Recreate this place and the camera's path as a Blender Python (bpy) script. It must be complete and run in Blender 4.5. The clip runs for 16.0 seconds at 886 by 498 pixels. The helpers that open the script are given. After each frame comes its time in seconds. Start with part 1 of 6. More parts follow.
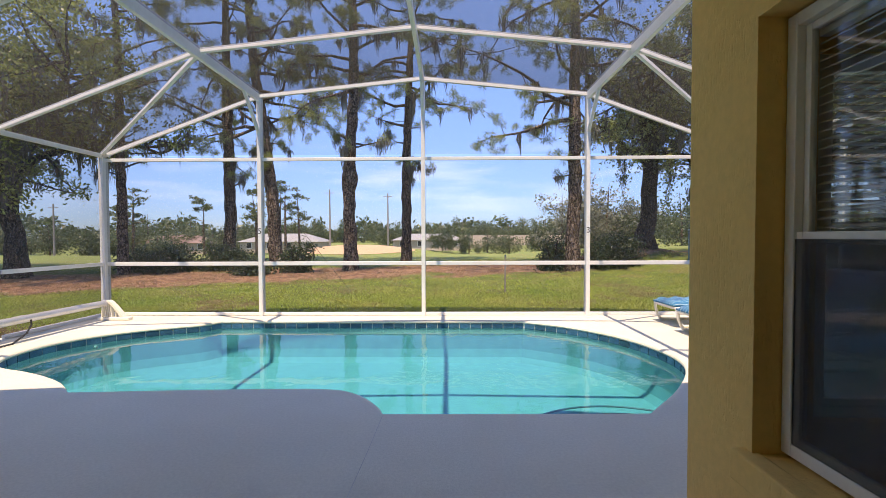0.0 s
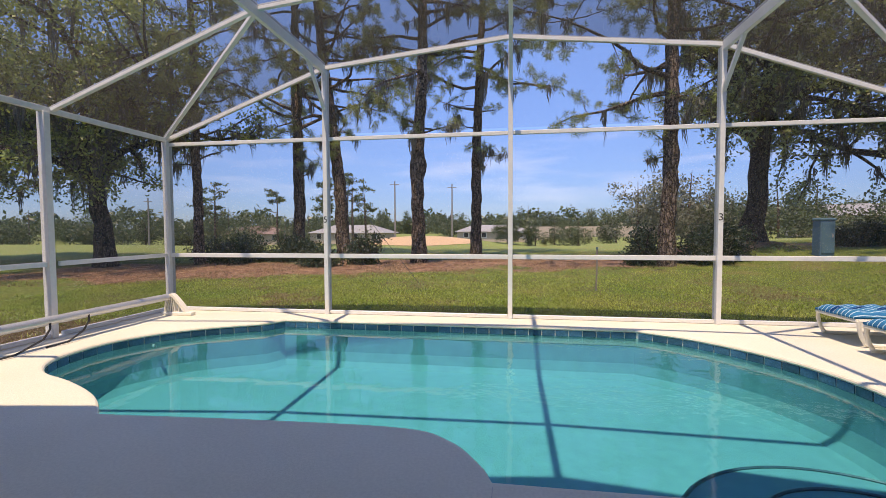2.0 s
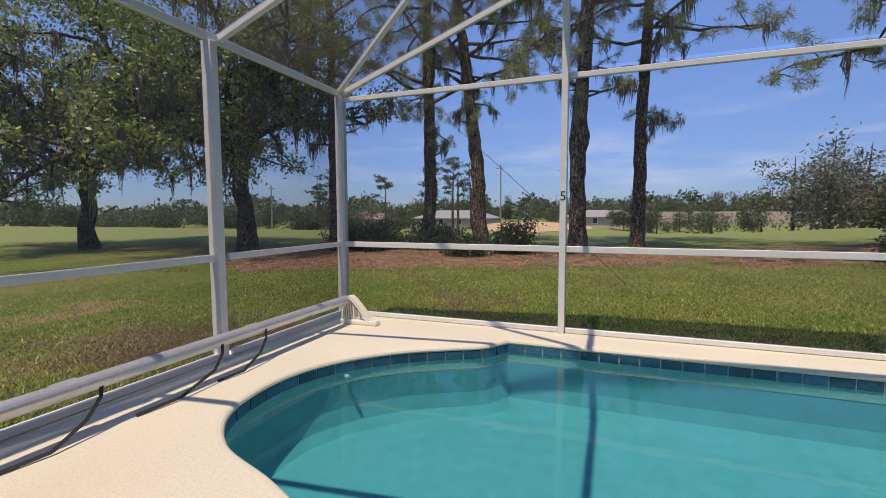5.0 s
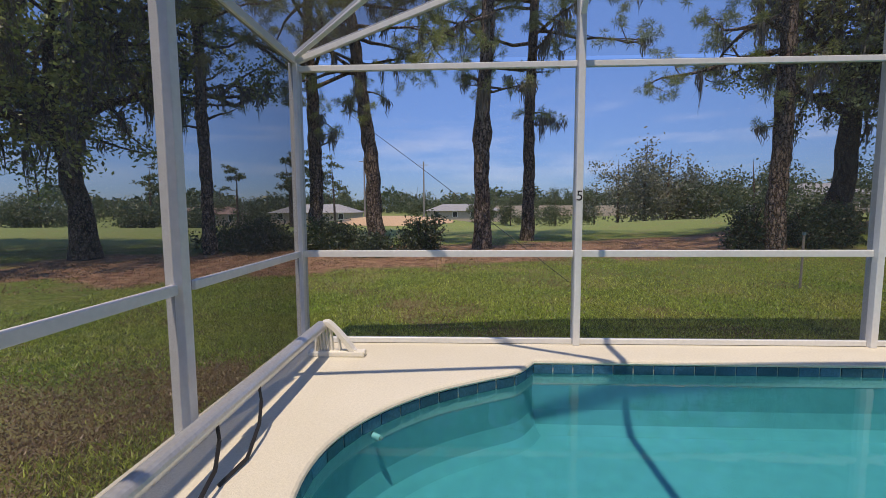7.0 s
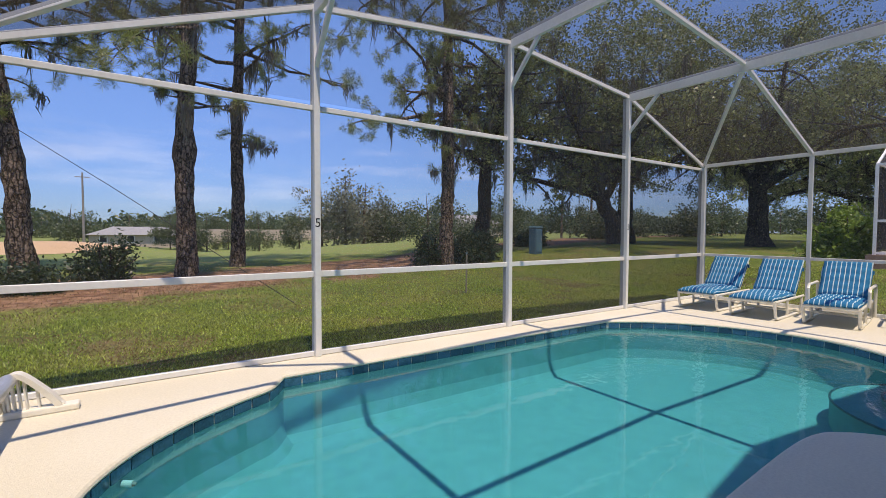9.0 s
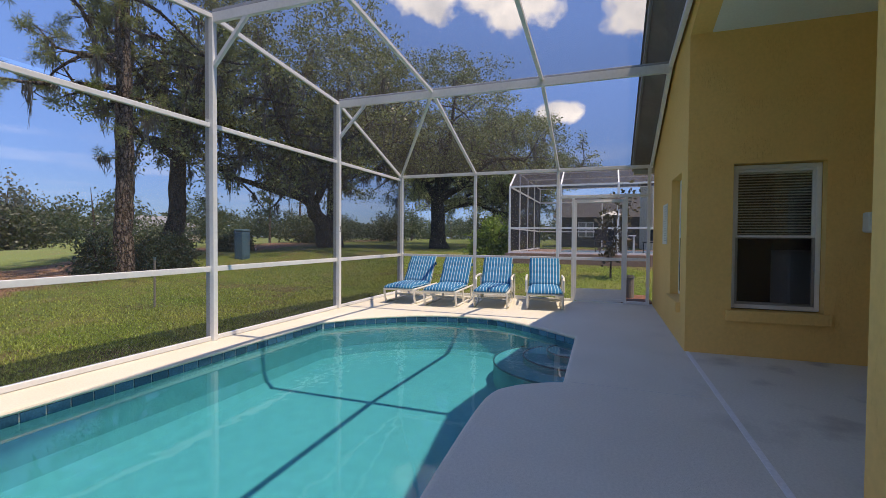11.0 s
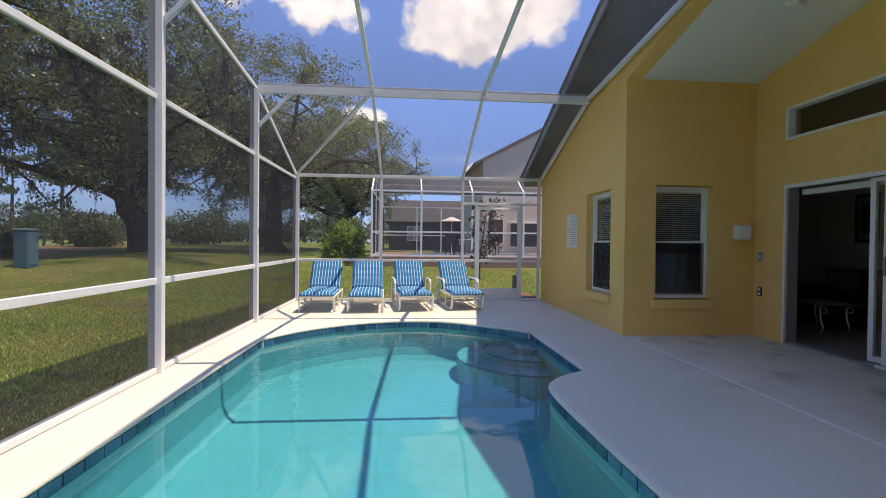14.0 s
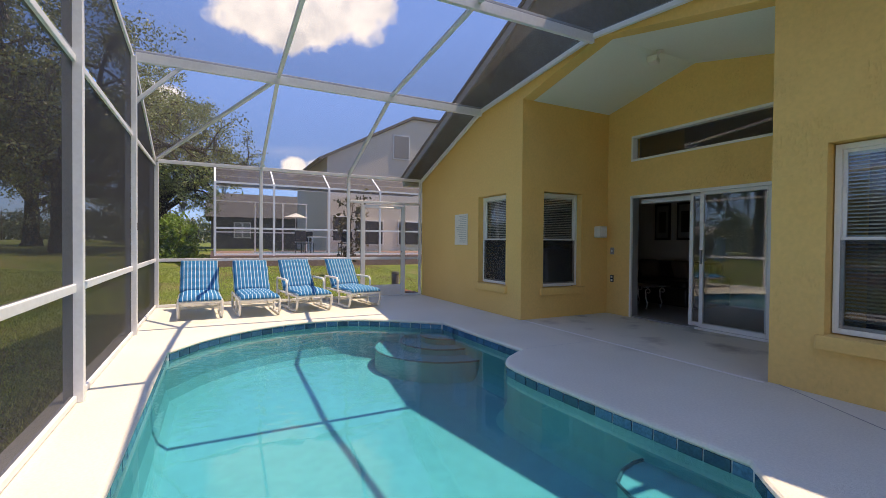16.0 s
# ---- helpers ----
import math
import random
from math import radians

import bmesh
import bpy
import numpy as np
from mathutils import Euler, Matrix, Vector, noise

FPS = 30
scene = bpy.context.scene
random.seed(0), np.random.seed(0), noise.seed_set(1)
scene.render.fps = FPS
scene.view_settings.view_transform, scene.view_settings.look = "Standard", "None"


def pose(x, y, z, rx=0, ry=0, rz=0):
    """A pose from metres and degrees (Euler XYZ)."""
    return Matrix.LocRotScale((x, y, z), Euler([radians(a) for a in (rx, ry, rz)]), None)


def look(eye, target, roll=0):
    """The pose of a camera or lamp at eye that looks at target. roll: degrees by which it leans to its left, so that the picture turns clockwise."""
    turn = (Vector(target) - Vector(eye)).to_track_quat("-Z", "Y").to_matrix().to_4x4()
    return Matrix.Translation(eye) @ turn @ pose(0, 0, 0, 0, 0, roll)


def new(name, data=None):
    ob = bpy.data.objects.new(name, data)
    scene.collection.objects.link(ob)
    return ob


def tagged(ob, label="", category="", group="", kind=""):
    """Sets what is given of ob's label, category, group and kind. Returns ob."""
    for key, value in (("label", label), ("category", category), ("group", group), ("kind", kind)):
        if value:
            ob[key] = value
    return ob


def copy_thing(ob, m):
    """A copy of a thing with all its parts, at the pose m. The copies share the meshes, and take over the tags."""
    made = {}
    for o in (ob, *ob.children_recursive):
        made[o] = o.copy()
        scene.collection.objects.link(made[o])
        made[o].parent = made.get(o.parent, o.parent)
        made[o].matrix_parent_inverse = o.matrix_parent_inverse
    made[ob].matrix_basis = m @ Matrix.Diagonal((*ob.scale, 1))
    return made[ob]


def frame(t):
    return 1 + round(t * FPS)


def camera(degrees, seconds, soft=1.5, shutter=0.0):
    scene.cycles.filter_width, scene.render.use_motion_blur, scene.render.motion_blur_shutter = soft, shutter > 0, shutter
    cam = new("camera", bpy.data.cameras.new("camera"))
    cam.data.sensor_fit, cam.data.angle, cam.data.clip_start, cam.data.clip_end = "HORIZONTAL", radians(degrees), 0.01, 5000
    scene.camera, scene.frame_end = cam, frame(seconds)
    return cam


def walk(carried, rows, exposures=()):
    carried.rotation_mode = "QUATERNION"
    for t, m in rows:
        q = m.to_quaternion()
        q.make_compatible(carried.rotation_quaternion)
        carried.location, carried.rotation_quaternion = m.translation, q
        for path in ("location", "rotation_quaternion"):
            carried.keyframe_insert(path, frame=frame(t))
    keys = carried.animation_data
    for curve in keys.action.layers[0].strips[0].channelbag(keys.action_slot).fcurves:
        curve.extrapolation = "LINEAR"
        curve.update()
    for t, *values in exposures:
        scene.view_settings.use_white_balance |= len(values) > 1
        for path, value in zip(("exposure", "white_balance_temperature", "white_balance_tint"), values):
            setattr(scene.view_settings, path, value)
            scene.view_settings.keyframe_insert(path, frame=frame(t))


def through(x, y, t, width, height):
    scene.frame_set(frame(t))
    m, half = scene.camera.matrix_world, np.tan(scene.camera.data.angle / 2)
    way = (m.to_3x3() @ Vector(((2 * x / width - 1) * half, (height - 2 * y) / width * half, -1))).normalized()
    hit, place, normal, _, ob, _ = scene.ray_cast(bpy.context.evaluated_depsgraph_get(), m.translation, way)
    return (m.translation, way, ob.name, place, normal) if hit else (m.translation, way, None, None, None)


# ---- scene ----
cam = camera(89.2, 16.0, 0.8)
PATH = [
    (0, (0.081, 0.05, 1.289), (0.056, 2.049, 1.235), -0.2),
    (0.5, (-0.04, 0.25, 1.287), (-0.107, 2.248, 1.227), -0.1),
    (1, (-0.12, 0.486, 1.288), (-0.24, 2.481, 1.218), -0.2),
    (1.5, (-0.182, 0.793, 1.268), (-0.384, 2.781, 1.185), -0.2),
    (2, (-0.314, 1.109, 1.257), (-0.615, 3.084, 1.166), -0.2),
    (2.5, (-0.543, 1.436, 1.235), (-0.931, 3.394, 1.124), -0.3),
    (3, (-0.792, 1.824, 1.249), (-1.281, 3.758, 1.113), -0.3),
    (3.5, (-1.183, 2.104, 1.238), (-1.763, 4.013, 1.097), -0.3),
    (4, (-1.614, 2.365, 1.217), (-2.287, 4.243, 1.075), -0.1),
    (4.2, (-1.798, 2.456, 1.204), (-2.51, 4.319, 1.061), -0.1),
    (6.3, (-3.627, 3.055, 1.251), (-4.194, 4.965, 1.069), -0.5),
    (6.5, (-3.776, 3.108, 1.258), (-4.219, 5.05, 1.077), -0.3),
    (7, (-4.055, 3.204, 1.293), (-4.144, 5.193, 1.109), -0.3),
    (7.5, (-4.227, 3.231, 1.31), (-3.933, 5.202, 1.138), -0.2),
    (8, (-4.386, 3.106, 1.322), (-3.756, 4.999, 1.185), -0.1),
    (8.5, (-4.476, 2.942, 1.328), (-3.588, 4.731, 1.223), 0.0),
    (9, (-4.525, 2.796, 1.305), (-3.406, 4.451, 1.228), 0.2),
    (9.5, (-4.581, 2.749, 1.295), (-3.219, 4.212, 1.227), 0.3),
    (10, (-4.567, 2.737, 1.314), (-2.978, 3.949, 1.241), 0.7),
    (10.2, (-4.543, 2.762, 1.307), (-2.873, 3.861, 1.238), 0.6),
    (12.3, (-4.35, 3.604, 1.17), (-2.363, 3.837, 1.145), 0.6),
    (12.5, (-4.399, 3.751, 1.184), (-2.408, 3.938, 1.158), 0.6),
    (13, (-4.519, 4.185, 1.217), (-2.52, 4.247, 1.188), 0.6),
    (13.5, (-4.665, 4.595, 1.228), (-2.666, 4.546, 1.201), 0.6),
    (14, (-4.718, 5.082, 1.242), (-2.725, 4.923, 1.215), 0.6),
    (14.5, (-4.719, 5.512, 1.228), (-2.737, 5.242, 1.199), 0.6),
    (15, (-4.693, 5.904, 1.243), (-2.744, 5.457, 1.213), 0.6),
    (15.5, (-4.642, 6.209, 1.241), (-2.759, 5.535, 1.206), 0.6),
    (16, (-4.582, 6.484, 1.227), (-2.802, 5.572, 1.197), 0.5),
]
EXPOSURES = [(0, 1.68, 9000, 20), (1, 1.68, 8900, 20), (1.5, 1.36, 8850, 20), (2, 1.3, 8800, 20), (3.5, 1.1, 8700, 19), (7, 0.76, 7900, 16), (8.5, 1.0, 8000, 16), (10, 1.08, 8100, 17), (12.5, 1.32, 8000, 19), (16, 1.52, 8600, 20)]
walk(cam, [(t, look(eye, target, roll)) for t, eye, target, roll in PATH], EXPOSURES)

# ---- world, sun ----
SUN = Vector((0.083, 0.345, -1.0)).normalized()   # the way the sunlight travels
ELEV, AZIM = math.asin(-SUN.z), math.atan2(-SUN.x, -SUN.y)
world = bpy.data.worlds.new("sky")
scene.world = world
world.use_nodes = True
wn, wl = world.node_tree.nodes, world.node_tree.links
wn.clear()


def wnode(kind, **kw):
    n = wn.new(kind)
    for k, v in kw.items():
        n.inputs[k].default_value = v
    return n


def wmath(op, a, b=None, clamp=False):
    n = wn.new("ShaderNodeMath")
    n.operation, n.use_clamp = op, clamp
    for i, v in enumerate((a, b)):
        if v is None:
            continue
        if isinstance(v, (int, float)):
            n.inputs[i].default_value = v
        else:
            wl.new(v, n.inputs[i])
    return n.outputs[0]


sky = wn.new("ShaderNodeTexSky")
sky.sky_type, sky.sun_disc = "NISHITA", False
sky.sun_elevation, sky.sun_rotation = ELEV, AZIM
sky.air_density, sky.dust_density, sky.ozone_density = 0.9, 0.05, 3.0
coord = wn.new("ShaderNodeTexCoord")
puff = wnode("ShaderNodeTexNoise", Scale=9.0, Detail=8.0, Roughness=0.6)
wl.new(coord.outputs["Generated"], puff.inputs["Vector"])
# cumulus clouds: heading from +x towards +y in degrees, height in degrees, size
CLOUDS = [(-6.0, 27.0, 0.10), (-14.0, 27.5, 0.11), (-10.5, 25.5, 0.09), (11.0, 26.5, 0.07), (14.0, 29.0, 0.07), (4.6, 15.0, 0.032), (6.6, 15.2, 0.03),
          (-9.0, 8.8, 0.03), (-11.5, 9.2, 0.025), (22, 28, 0.06), (160, 30, 0.2), (250, 35, 0.2), (-45, 40, 0.15)]
cover = None
for head, up, size in CLOUDS:
    h, u = radians(head), radians(up)
    d = wn.new("ShaderNodeVectorMath")
    d.operation = "DISTANCE"
    squash = wn.new("ShaderNodeVectorMath")
    squash.operation = "MULTIPLY"
    squash.inputs[1].default_value = (1, 1, 1.5)
    wl.new(coord.outputs["Generated"], squash.inputs[0])
    wl.new(squash.outputs[0], d.inputs[0])
    d.inputs[1].default_value = (math.cos(u) * math.cos(h), math.cos(u) * math.sin(h), 1.5 * math.sin(u))
    near = wmath("SUBTRACT", 1.0, wmath("DIVIDE", d.outputs["Value"], size * 1.7), True)
    cover = near if cover is None else wmath("MAXIMUM", cover, near)
dense = wmath("MULTIPLY", wmath("SUBTRACT", wmath("ADD", cover, wmath("MULTIPLY", puff.outputs["Fac"], 1.5)), 1.06), 5.0, True)
dense = wmath("MULTIPLY", dense, wmath("MULTIPLY", cover, 6.0, True))
# thin streaks low over the horizon
stretch = wn.new("ShaderNodeVectorMath")
stretch.operation = "MULTIPLY"
stretch.inputs[1].default_value = (2.2, 2.2, 16.0)
wl.new(coord.outputs["Generated"], stretch.inputs[0])
streak = wnode("ShaderNodeTexNoise", Scale=2.0, Detail=5.0, Roughness=0.5)
wl.new(stretch.outputs[0], streak.inputs["Vector"])
split = wn.new("ShaderNodeSeparateXYZ")
wl.new(coord.outputs["Generated"], split.inputs[0])
low = wmath("SUBTRACT", 1.0, wmath("MULTIPLY", wmath("ABSOLUTE", wmath("SUBTRACT", split.outputs[2], 0.12)), 7.0), True)
thin = wmath("MULTIPLY", wmath("MULTIPLY", wmath("SUBTRACT", streak.outputs["Fac"], 0.5), 4.0, True), wmath("MULTIPLY", low, 0.22))
amount = wmath("MAXIMUM", dense, thin)
hue = wn.new("ShaderNodeMix")
hue.data_type, hue.blend_type = "RGBA", "MULTIPLY"
hue.inputs["Factor"].default_value = 1.0
wl.new(sky.outputs[0], hue.inputs["A"])
# clear, dry air: the sky stays blue down to the horizon
fall = wn.new("ShaderNodeMapRange")
fall.inputs["From Min"].default_value, fall.inputs["From Max"].default_value = 0.0, 0.42
wsplit = wn.new("ShaderNodeSeparateXYZ")
wl.new(coord.outputs["Generated"], wsplit.inputs[0])
wl.new(wsplit.outputs[2], fall.inputs["Value"])
tint = wn.new("ShaderNodeMix")
tint.data_type = "RGBA"
wl.new(fall.outputs[0], tint.inputs["Factor"])
tint.inputs["A"].default_value, tint.inputs["B"].default_value = (0.15, 0.22, 0.405, 1), (0.505, 0.705, 1.05, 1)
wl.new(tint.outputs["Result"], hue.inputs["B"])
mixed = wn.new("ShaderNodeMix")
mixed.data_type = "RGBA"
wl.new(amount, mixed.inputs["Factor"])
wl.new(hue.outputs["Result"], mixed.inputs["A"])
shade = wn.new("ShaderNodeMix")
shade.data_type = "RGBA"
lump = wnode("ShaderNodeTexNoise", Scale=14.0, Detail=5.0, Roughness=0.5)
wl.new(coord.outputs["Generated"], lump.inputs["Vector"])
wl.new(wmath("MULTIPLY", wmath("SUBTRACT", lump.outputs["Fac"], 0.36), 3.6, True), shade.inputs["Factor"])
shade.inputs["A"].default_value, shade.inputs["B"].default_value = (3.1, 3.45, 4.1, 1), (5.1, 5.4, 5.85, 1)
wl.new(shade.outputs["Result"], mixed.inputs["B"])
back = wnode("ShaderNodeBackground", Strength=0.15)
wl.new(mixed.outputs["Result"], back.inputs["Color"])
wo = wn.new("ShaderNodeOutputWorld")
wl.new(back.outputs[0], wo.inputs["Surface"])

sun = new("sun", bpy.data.lights.new("sun", "SUN"))
sun.data.energy, sun.data.angle, sun.data.color = 2.5, radians(0.53), (1.0, 0.94, 0.84)
sun.matrix_world = look((0, 0, 30), Vector((0, 0, 30)) + SUN)


# ---- materials ----
def mat(name, color, rough=0.6, var=0.15, coarse=1.5, fine=40.0, bump=0.0, bump_scale=60.0, metal=0.0, second=None, spec=0.5, rand=0.0, mix_at=0.5, soft=0.25):
    """A surface with two scales of variation. second: another colour that comes in patches."""
    m = bpy.data.materials.new(name)
    m.use_nodes = True
    n, l = m.node_tree.nodes, m.node_tree.links
    b = n["Principled BSDF"]
    b.inputs["Roughness"].default_value, b.inputs["Metallic"].default_value = rough, metal
    b.inputs["Specular IOR Level"].default_value = spec
    tc = n.new("ShaderNodeTexCoord")
    geo = n.new("ShaderNodeNewGeometry")
    big, small = n.new("ShaderNodeTexNoise"), n.new("ShaderNodeTexNoise")
    for t, s, dt in ((big, coarse, 4.0), (small, fine, 3.0)):
        t.inputs["Scale"].default_value, t.inputs["Detail"].default_value = s, dt
        l.new(geo.outputs["Position"], t.inputs["Vector"])
    base = n.new("ShaderNodeMix")
    base.data_type = "RGBA"
    c2 = second or tuple(c * (1 - var) for c in color)
    base.inputs["A"].default_value, base.inputs["B"].default_value = (*color, 1), (*c2, 1)
    ramp = n.new("ShaderNodeMapRange")
    ramp.inputs["From Min"].default_value, ramp.inputs["From Max"].default_value = mix_at - soft, mix_at + soft
    l.new(big.outputs["Fac"], ramp.inputs["Value"])
    l.new(ramp.outputs[0], base.inputs["Factor"])
    hsv = n.new("ShaderNodeHueSaturation")
    l.new(base.outputs["Result"], hsv.inputs["Color"])
    val = n.new("ShaderNodeMapRange")
    val.inputs["From Min"].default_value, val.inputs["From Max"].default_value = 0.3, 0.7
    val.inputs["To Min"].default_value, val.inputs["To Max"].default_value = 1 - var, 1 + var
    l.new(small.outputs["Fac"], val.inputs["Value"])
    value = val.outputs[0]
    if rand:
        src = n.new("ShaderNodeObjectInfo").outputs["Random"] if rand > 0 else geo.outputs["Random Per Island"]
        rr = n.new("ShaderNodeMapRange")
        rr.inputs["To Min"].default_value, rr.inputs["To Max"].default_value = 1 - abs(rand), 1 + abs(rand)
        l.new(src, rr.inputs["Value"])
        mm = n.new("ShaderNodeMath")
        mm.operation = "MULTIPLY"
        l.new(value, mm.inputs[0])
        l.new(rr.outputs[0], mm.inputs[1])
        value = mm.outputs[0]
    l.new(value, hsv.inputs["Value"])
    l.new(hsv.outputs[0], b.inputs["Base Color"])
    if bump:
        bt = n.new("ShaderNodeTexNoise")
        bt.inputs["Scale"].default_value, bt.inputs["Detail"].default_value = bump_scale, 4.0
        l.new(geo.outputs["Position"], bt.inputs["Vector"])
        bp = n.new("ShaderNodeBump")
        bp.inputs["Strength"].default_value, bp.inputs["Distance"].default_value = bump, 0.02
        l.new(bt.outputs["Fac"], bp.inputs["Height"])
        l.new(bp.outputs[0], b.inputs["Normal"])
    return m


def leaf_mat(name, color, second, rough=0.42, rand=0.35, through=0.4):
    """Leaves: a thin surface that lets some light through."""
    m = mat(name, color, rough, 0.12, 0.6, 8.0, second=second, rand=-rand, spec=0.5)
    n, l = m.node_tree.nodes, m.node_tree.links
    b = n["Principled BSDF"]
    tr = n.new("ShaderNodeBsdfTranslucent")
    mx = n.new("ShaderNodeMixShader")
    mx.inputs[0].default_value = through
    l.new(b.inputs["Base Color"].links[0].from_socket, tr.inputs["Color"])
    l.new(b.outputs[0], mx.inputs[1])
    l.new(tr.outputs[0], mx.inputs[2])
    l.new(mx.outputs[0], n["Material Output"].inputs["Surface"])
    return m


M_DECK = mat("deck paint", (0.70, 0.665, 0.56), 0.75, 0.06, 0.9, 55.0, 0.25, 120.0, second=(0.62, 0.585, 0.48))
M_STUCCO = mat("ochre stucco", (0.89, 0.575, 0.205), 0.9, 0.04, 0.8, 30.0, 0.0, 32.0, second=(0.84, 0.53, 0.18), spec=0.2)
M_CEIL = mat("ceiling paint", (0.80, 0.82, 0.74), 0.9, 0.03, 1.2, 50.0, 0.3, 90.0, spec=0.2)
M_WHITE = mat("white powder coat", (0.78, 0.79, 0.79), 0.42, 0.04, 2.0, 30.0, 0.05, 80.0, second=(0.70, 0.71, 0.71))
M_FRAME = mat("window vinyl", (0.82, 0.80, 0.74), 0.4, 0.03, 3.0, 40.0)
M_PVC = mat("cream pipe", (0.80, 0.78, 0.70), 0.35, 0.03, 3.0, 60.0)
M_TUBE = mat("grey aluminium tube", (0.62, 0.63, 0.65), 0.32, 0.08, 4.0, 60.0, metal=0.55)
M_BLACK = mat("black strap", (0.02, 0.02, 0.022), 0.7, 0.2)
M_SOFFIT = mat("stained soffit", (0.46, 0.42, 0.37), 0.9, 0.1, 2.0, 18.0, 0.6, 40.0, second=(0.32, 0.27, 0.22), spec=0.2)
M_FASCIA = mat("fascia", (0.55, 0.54, 0.52), 0.7, 0.08, 2.0, 25.0, second=(0.42, 0.40, 0.37))
M_SHINGLE = mat("roof shingle", (0.20, 0.18, 0.165), 0.95, 0.2, 3.0, 30.0, 0.6, 40.0, rand=-0.2)
# shingle with the dimming of the mesh in front put into its colour
M_MESHED_ROOF = mat("shingle darkened for mesh shade", (0.06, 0.058, 0.056), 0.95, 0.2, 3.0, 30.0, 0.6, 40.0)
M_PLASTER = mat("pool plaster", (0.125, 0.415, 0.445), 0.8, 0.06, 0.8, 9.0, 0.1, 20.0, second=(0.105, 0.385, 0.42))
M_TILE = mat("blue glazed tile", (0.018, 0.085, 0.16), 0.14, 0.25, 9.0, 60.0, second=(0.04, 0.14, 0.225), rand=0.4)
M_GROUT = mat("pale grout", (0.56, 0.59, 0.58), 0.9, 0.1)
M_EDGE = mat("dark step tile", (0.06, 0.15, 0.20), 0.3, 0.2)
M_BARK = mat("pine bark", (0.085, 0.068, 0.056), 0.95, 0.65, 5.0, 17.0, 1.0, 16.0, second=(0.20, 0.15, 0.115), spec=0.1)
M_OAKBARK = mat("oak bark", (0.055, 0.045, 0.037), 0.95, 0.35, 2.5, 16.0, 1.0, 22.0, second=(0.10, 0.085, 0.07), spec=0.1)
M_NEEDLE = leaf_mat("pine needles", (0.16, 0.215, 0.055), (0.28, 0.30, 0.10), rand=0.6)
M_OAK = leaf_mat("oak leaves", (0.155, 0.205, 0.06), (0.28, 0.305, 0.13), rand=0.65)
M_OAKLIT = leaf_mat("light oak leaves", (0.15, 0.215, 0.045), (0.27, 0.315, 0.095), rand=0.65)
M_FAR = leaf_mat("far leaves", (0.06, 0.09, 0.04), (0.115, 0.14, 0.065), rand=0.4)
M_GREYLEAF = leaf_mat("grey oak leaves", (0.13, 0.14, 0.09), (0.21, 0.21, 0.15), rand=0.4)
M_CEDAR = leaf_mat("juniper", (0.025, 0.045, 0.018), (0.05, 0.075, 0.03))
M_SHRUB = leaf_mat("bright shrub", (0.13, 0.22, 0.035), (0.20, 0.29, 0.05))
M_RED = leaf_mat("bronze leaves", (0.08, 0.045, 0.03), (0.06, 0.075, 0.03))
M_MOSS = leaf_mat("hanging moss", (0.10, 0.097, 0.075), (0.17, 0.16, 0.125), rand=0.3)
M_BLADE = leaf_mat("grass blades", (0.20, 0.32, 0.04), (0.38, 0.40, 0.09), rand=0.75)
M_STRAW = leaf_mat("dry grass", (0.30, 0.215, 0.115), (0.19, 0.125, 0.07), rand=0.35)
M_SAND = mat("bunker sand", (0.46, 0.31, 0.18), 0.95, 0.08, 0.4, 12.0, 0.3, 20.0)
M_CLOTH = mat("blue cushion", (0.010, 0.14, 0.31), 0.85, 0.1, 6.0, 300.0, 0.2, 400.0, second=(0.012, 0.175, 0.36), spec=0.2)
M_BOX = mat("utility blue-green", (0.06, 0.13, 0.165), 0.5, 0.08, 3.0, 20.0, second=(0.08, 0.16, 0.19))
M_DARK = mat("dark interior", (0.045, 0.04, 0.038), 0.8, 0.2)
M_ROOM = mat("room wall", (0.74, 0.69, 0.60), 0.85, 0.04)
M_ROOMFLOOR = mat("room floor", (0.28, 0.23, 0.18), 0.5, 0.1)
M_SOFA = mat("dark leather", (0.03, 0.022, 0.02), 0.4, 0.2, 4.0, 60.0)
M_WOOD = mat("dark wood", (0.06, 0.035, 0.02), 0.4, 0.2, 4.0, 60.0)
M_BLIND = mat("blind slats", (0.82, 0.81, 0.77), 0.5, 0.03)
# dark colour stands in for shade: unlit rooms, and a wall behind mesh
M_SHADED = mat("wall colour darkened for shade", (0.11, 0.10, 0.09), 0.85, 0.06)
M_CUSHION = mat("scatter cushion", (0.22, 0.15, 0.10), 0.9, 0.1, 6.0, 90.0)
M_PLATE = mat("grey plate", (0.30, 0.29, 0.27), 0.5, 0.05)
M_IVORY = mat("ivory plastic", (0.72, 0.70, 0.62), 0.4, 0.03)
M_PAPER = mat("sign board", (0.80, 0.78, 0.66), 0.6, 0.04, second=(0.72, 0.71, 0.58))
M_INK = mat("sign print", (0.48, 0.50, 0.42), 0.7, 0.1)
M_BEIGE = mat("beige stucco", (0.76, 0.68, 0.57), 0.9, 0.06, 0.6, 20.0, 0.3, 30.0)
M_PATIO = mat("brick patio", (0.27, 0.17, 0.13), 0.8, 0.12, 1.5, 14.0)
M_FARWALL = mat("far wall", (0.45, 0.37, 0.29), 0.9, 0.05, 0.3, 3.0)
M_FARROOF = mat("far roof", (0.22, 0.15, 0.13), 0.9, 0.1, 0.3, 3.0)
M_GREYROOF = mat("far grey roof", (0.26, 0.26, 0.26), 0.9, 0.1, 0.3, 3.0)
M_GREYWOOD = mat("weathered pole", (0.24, 0.22, 0.20), 0.9, 0.15)


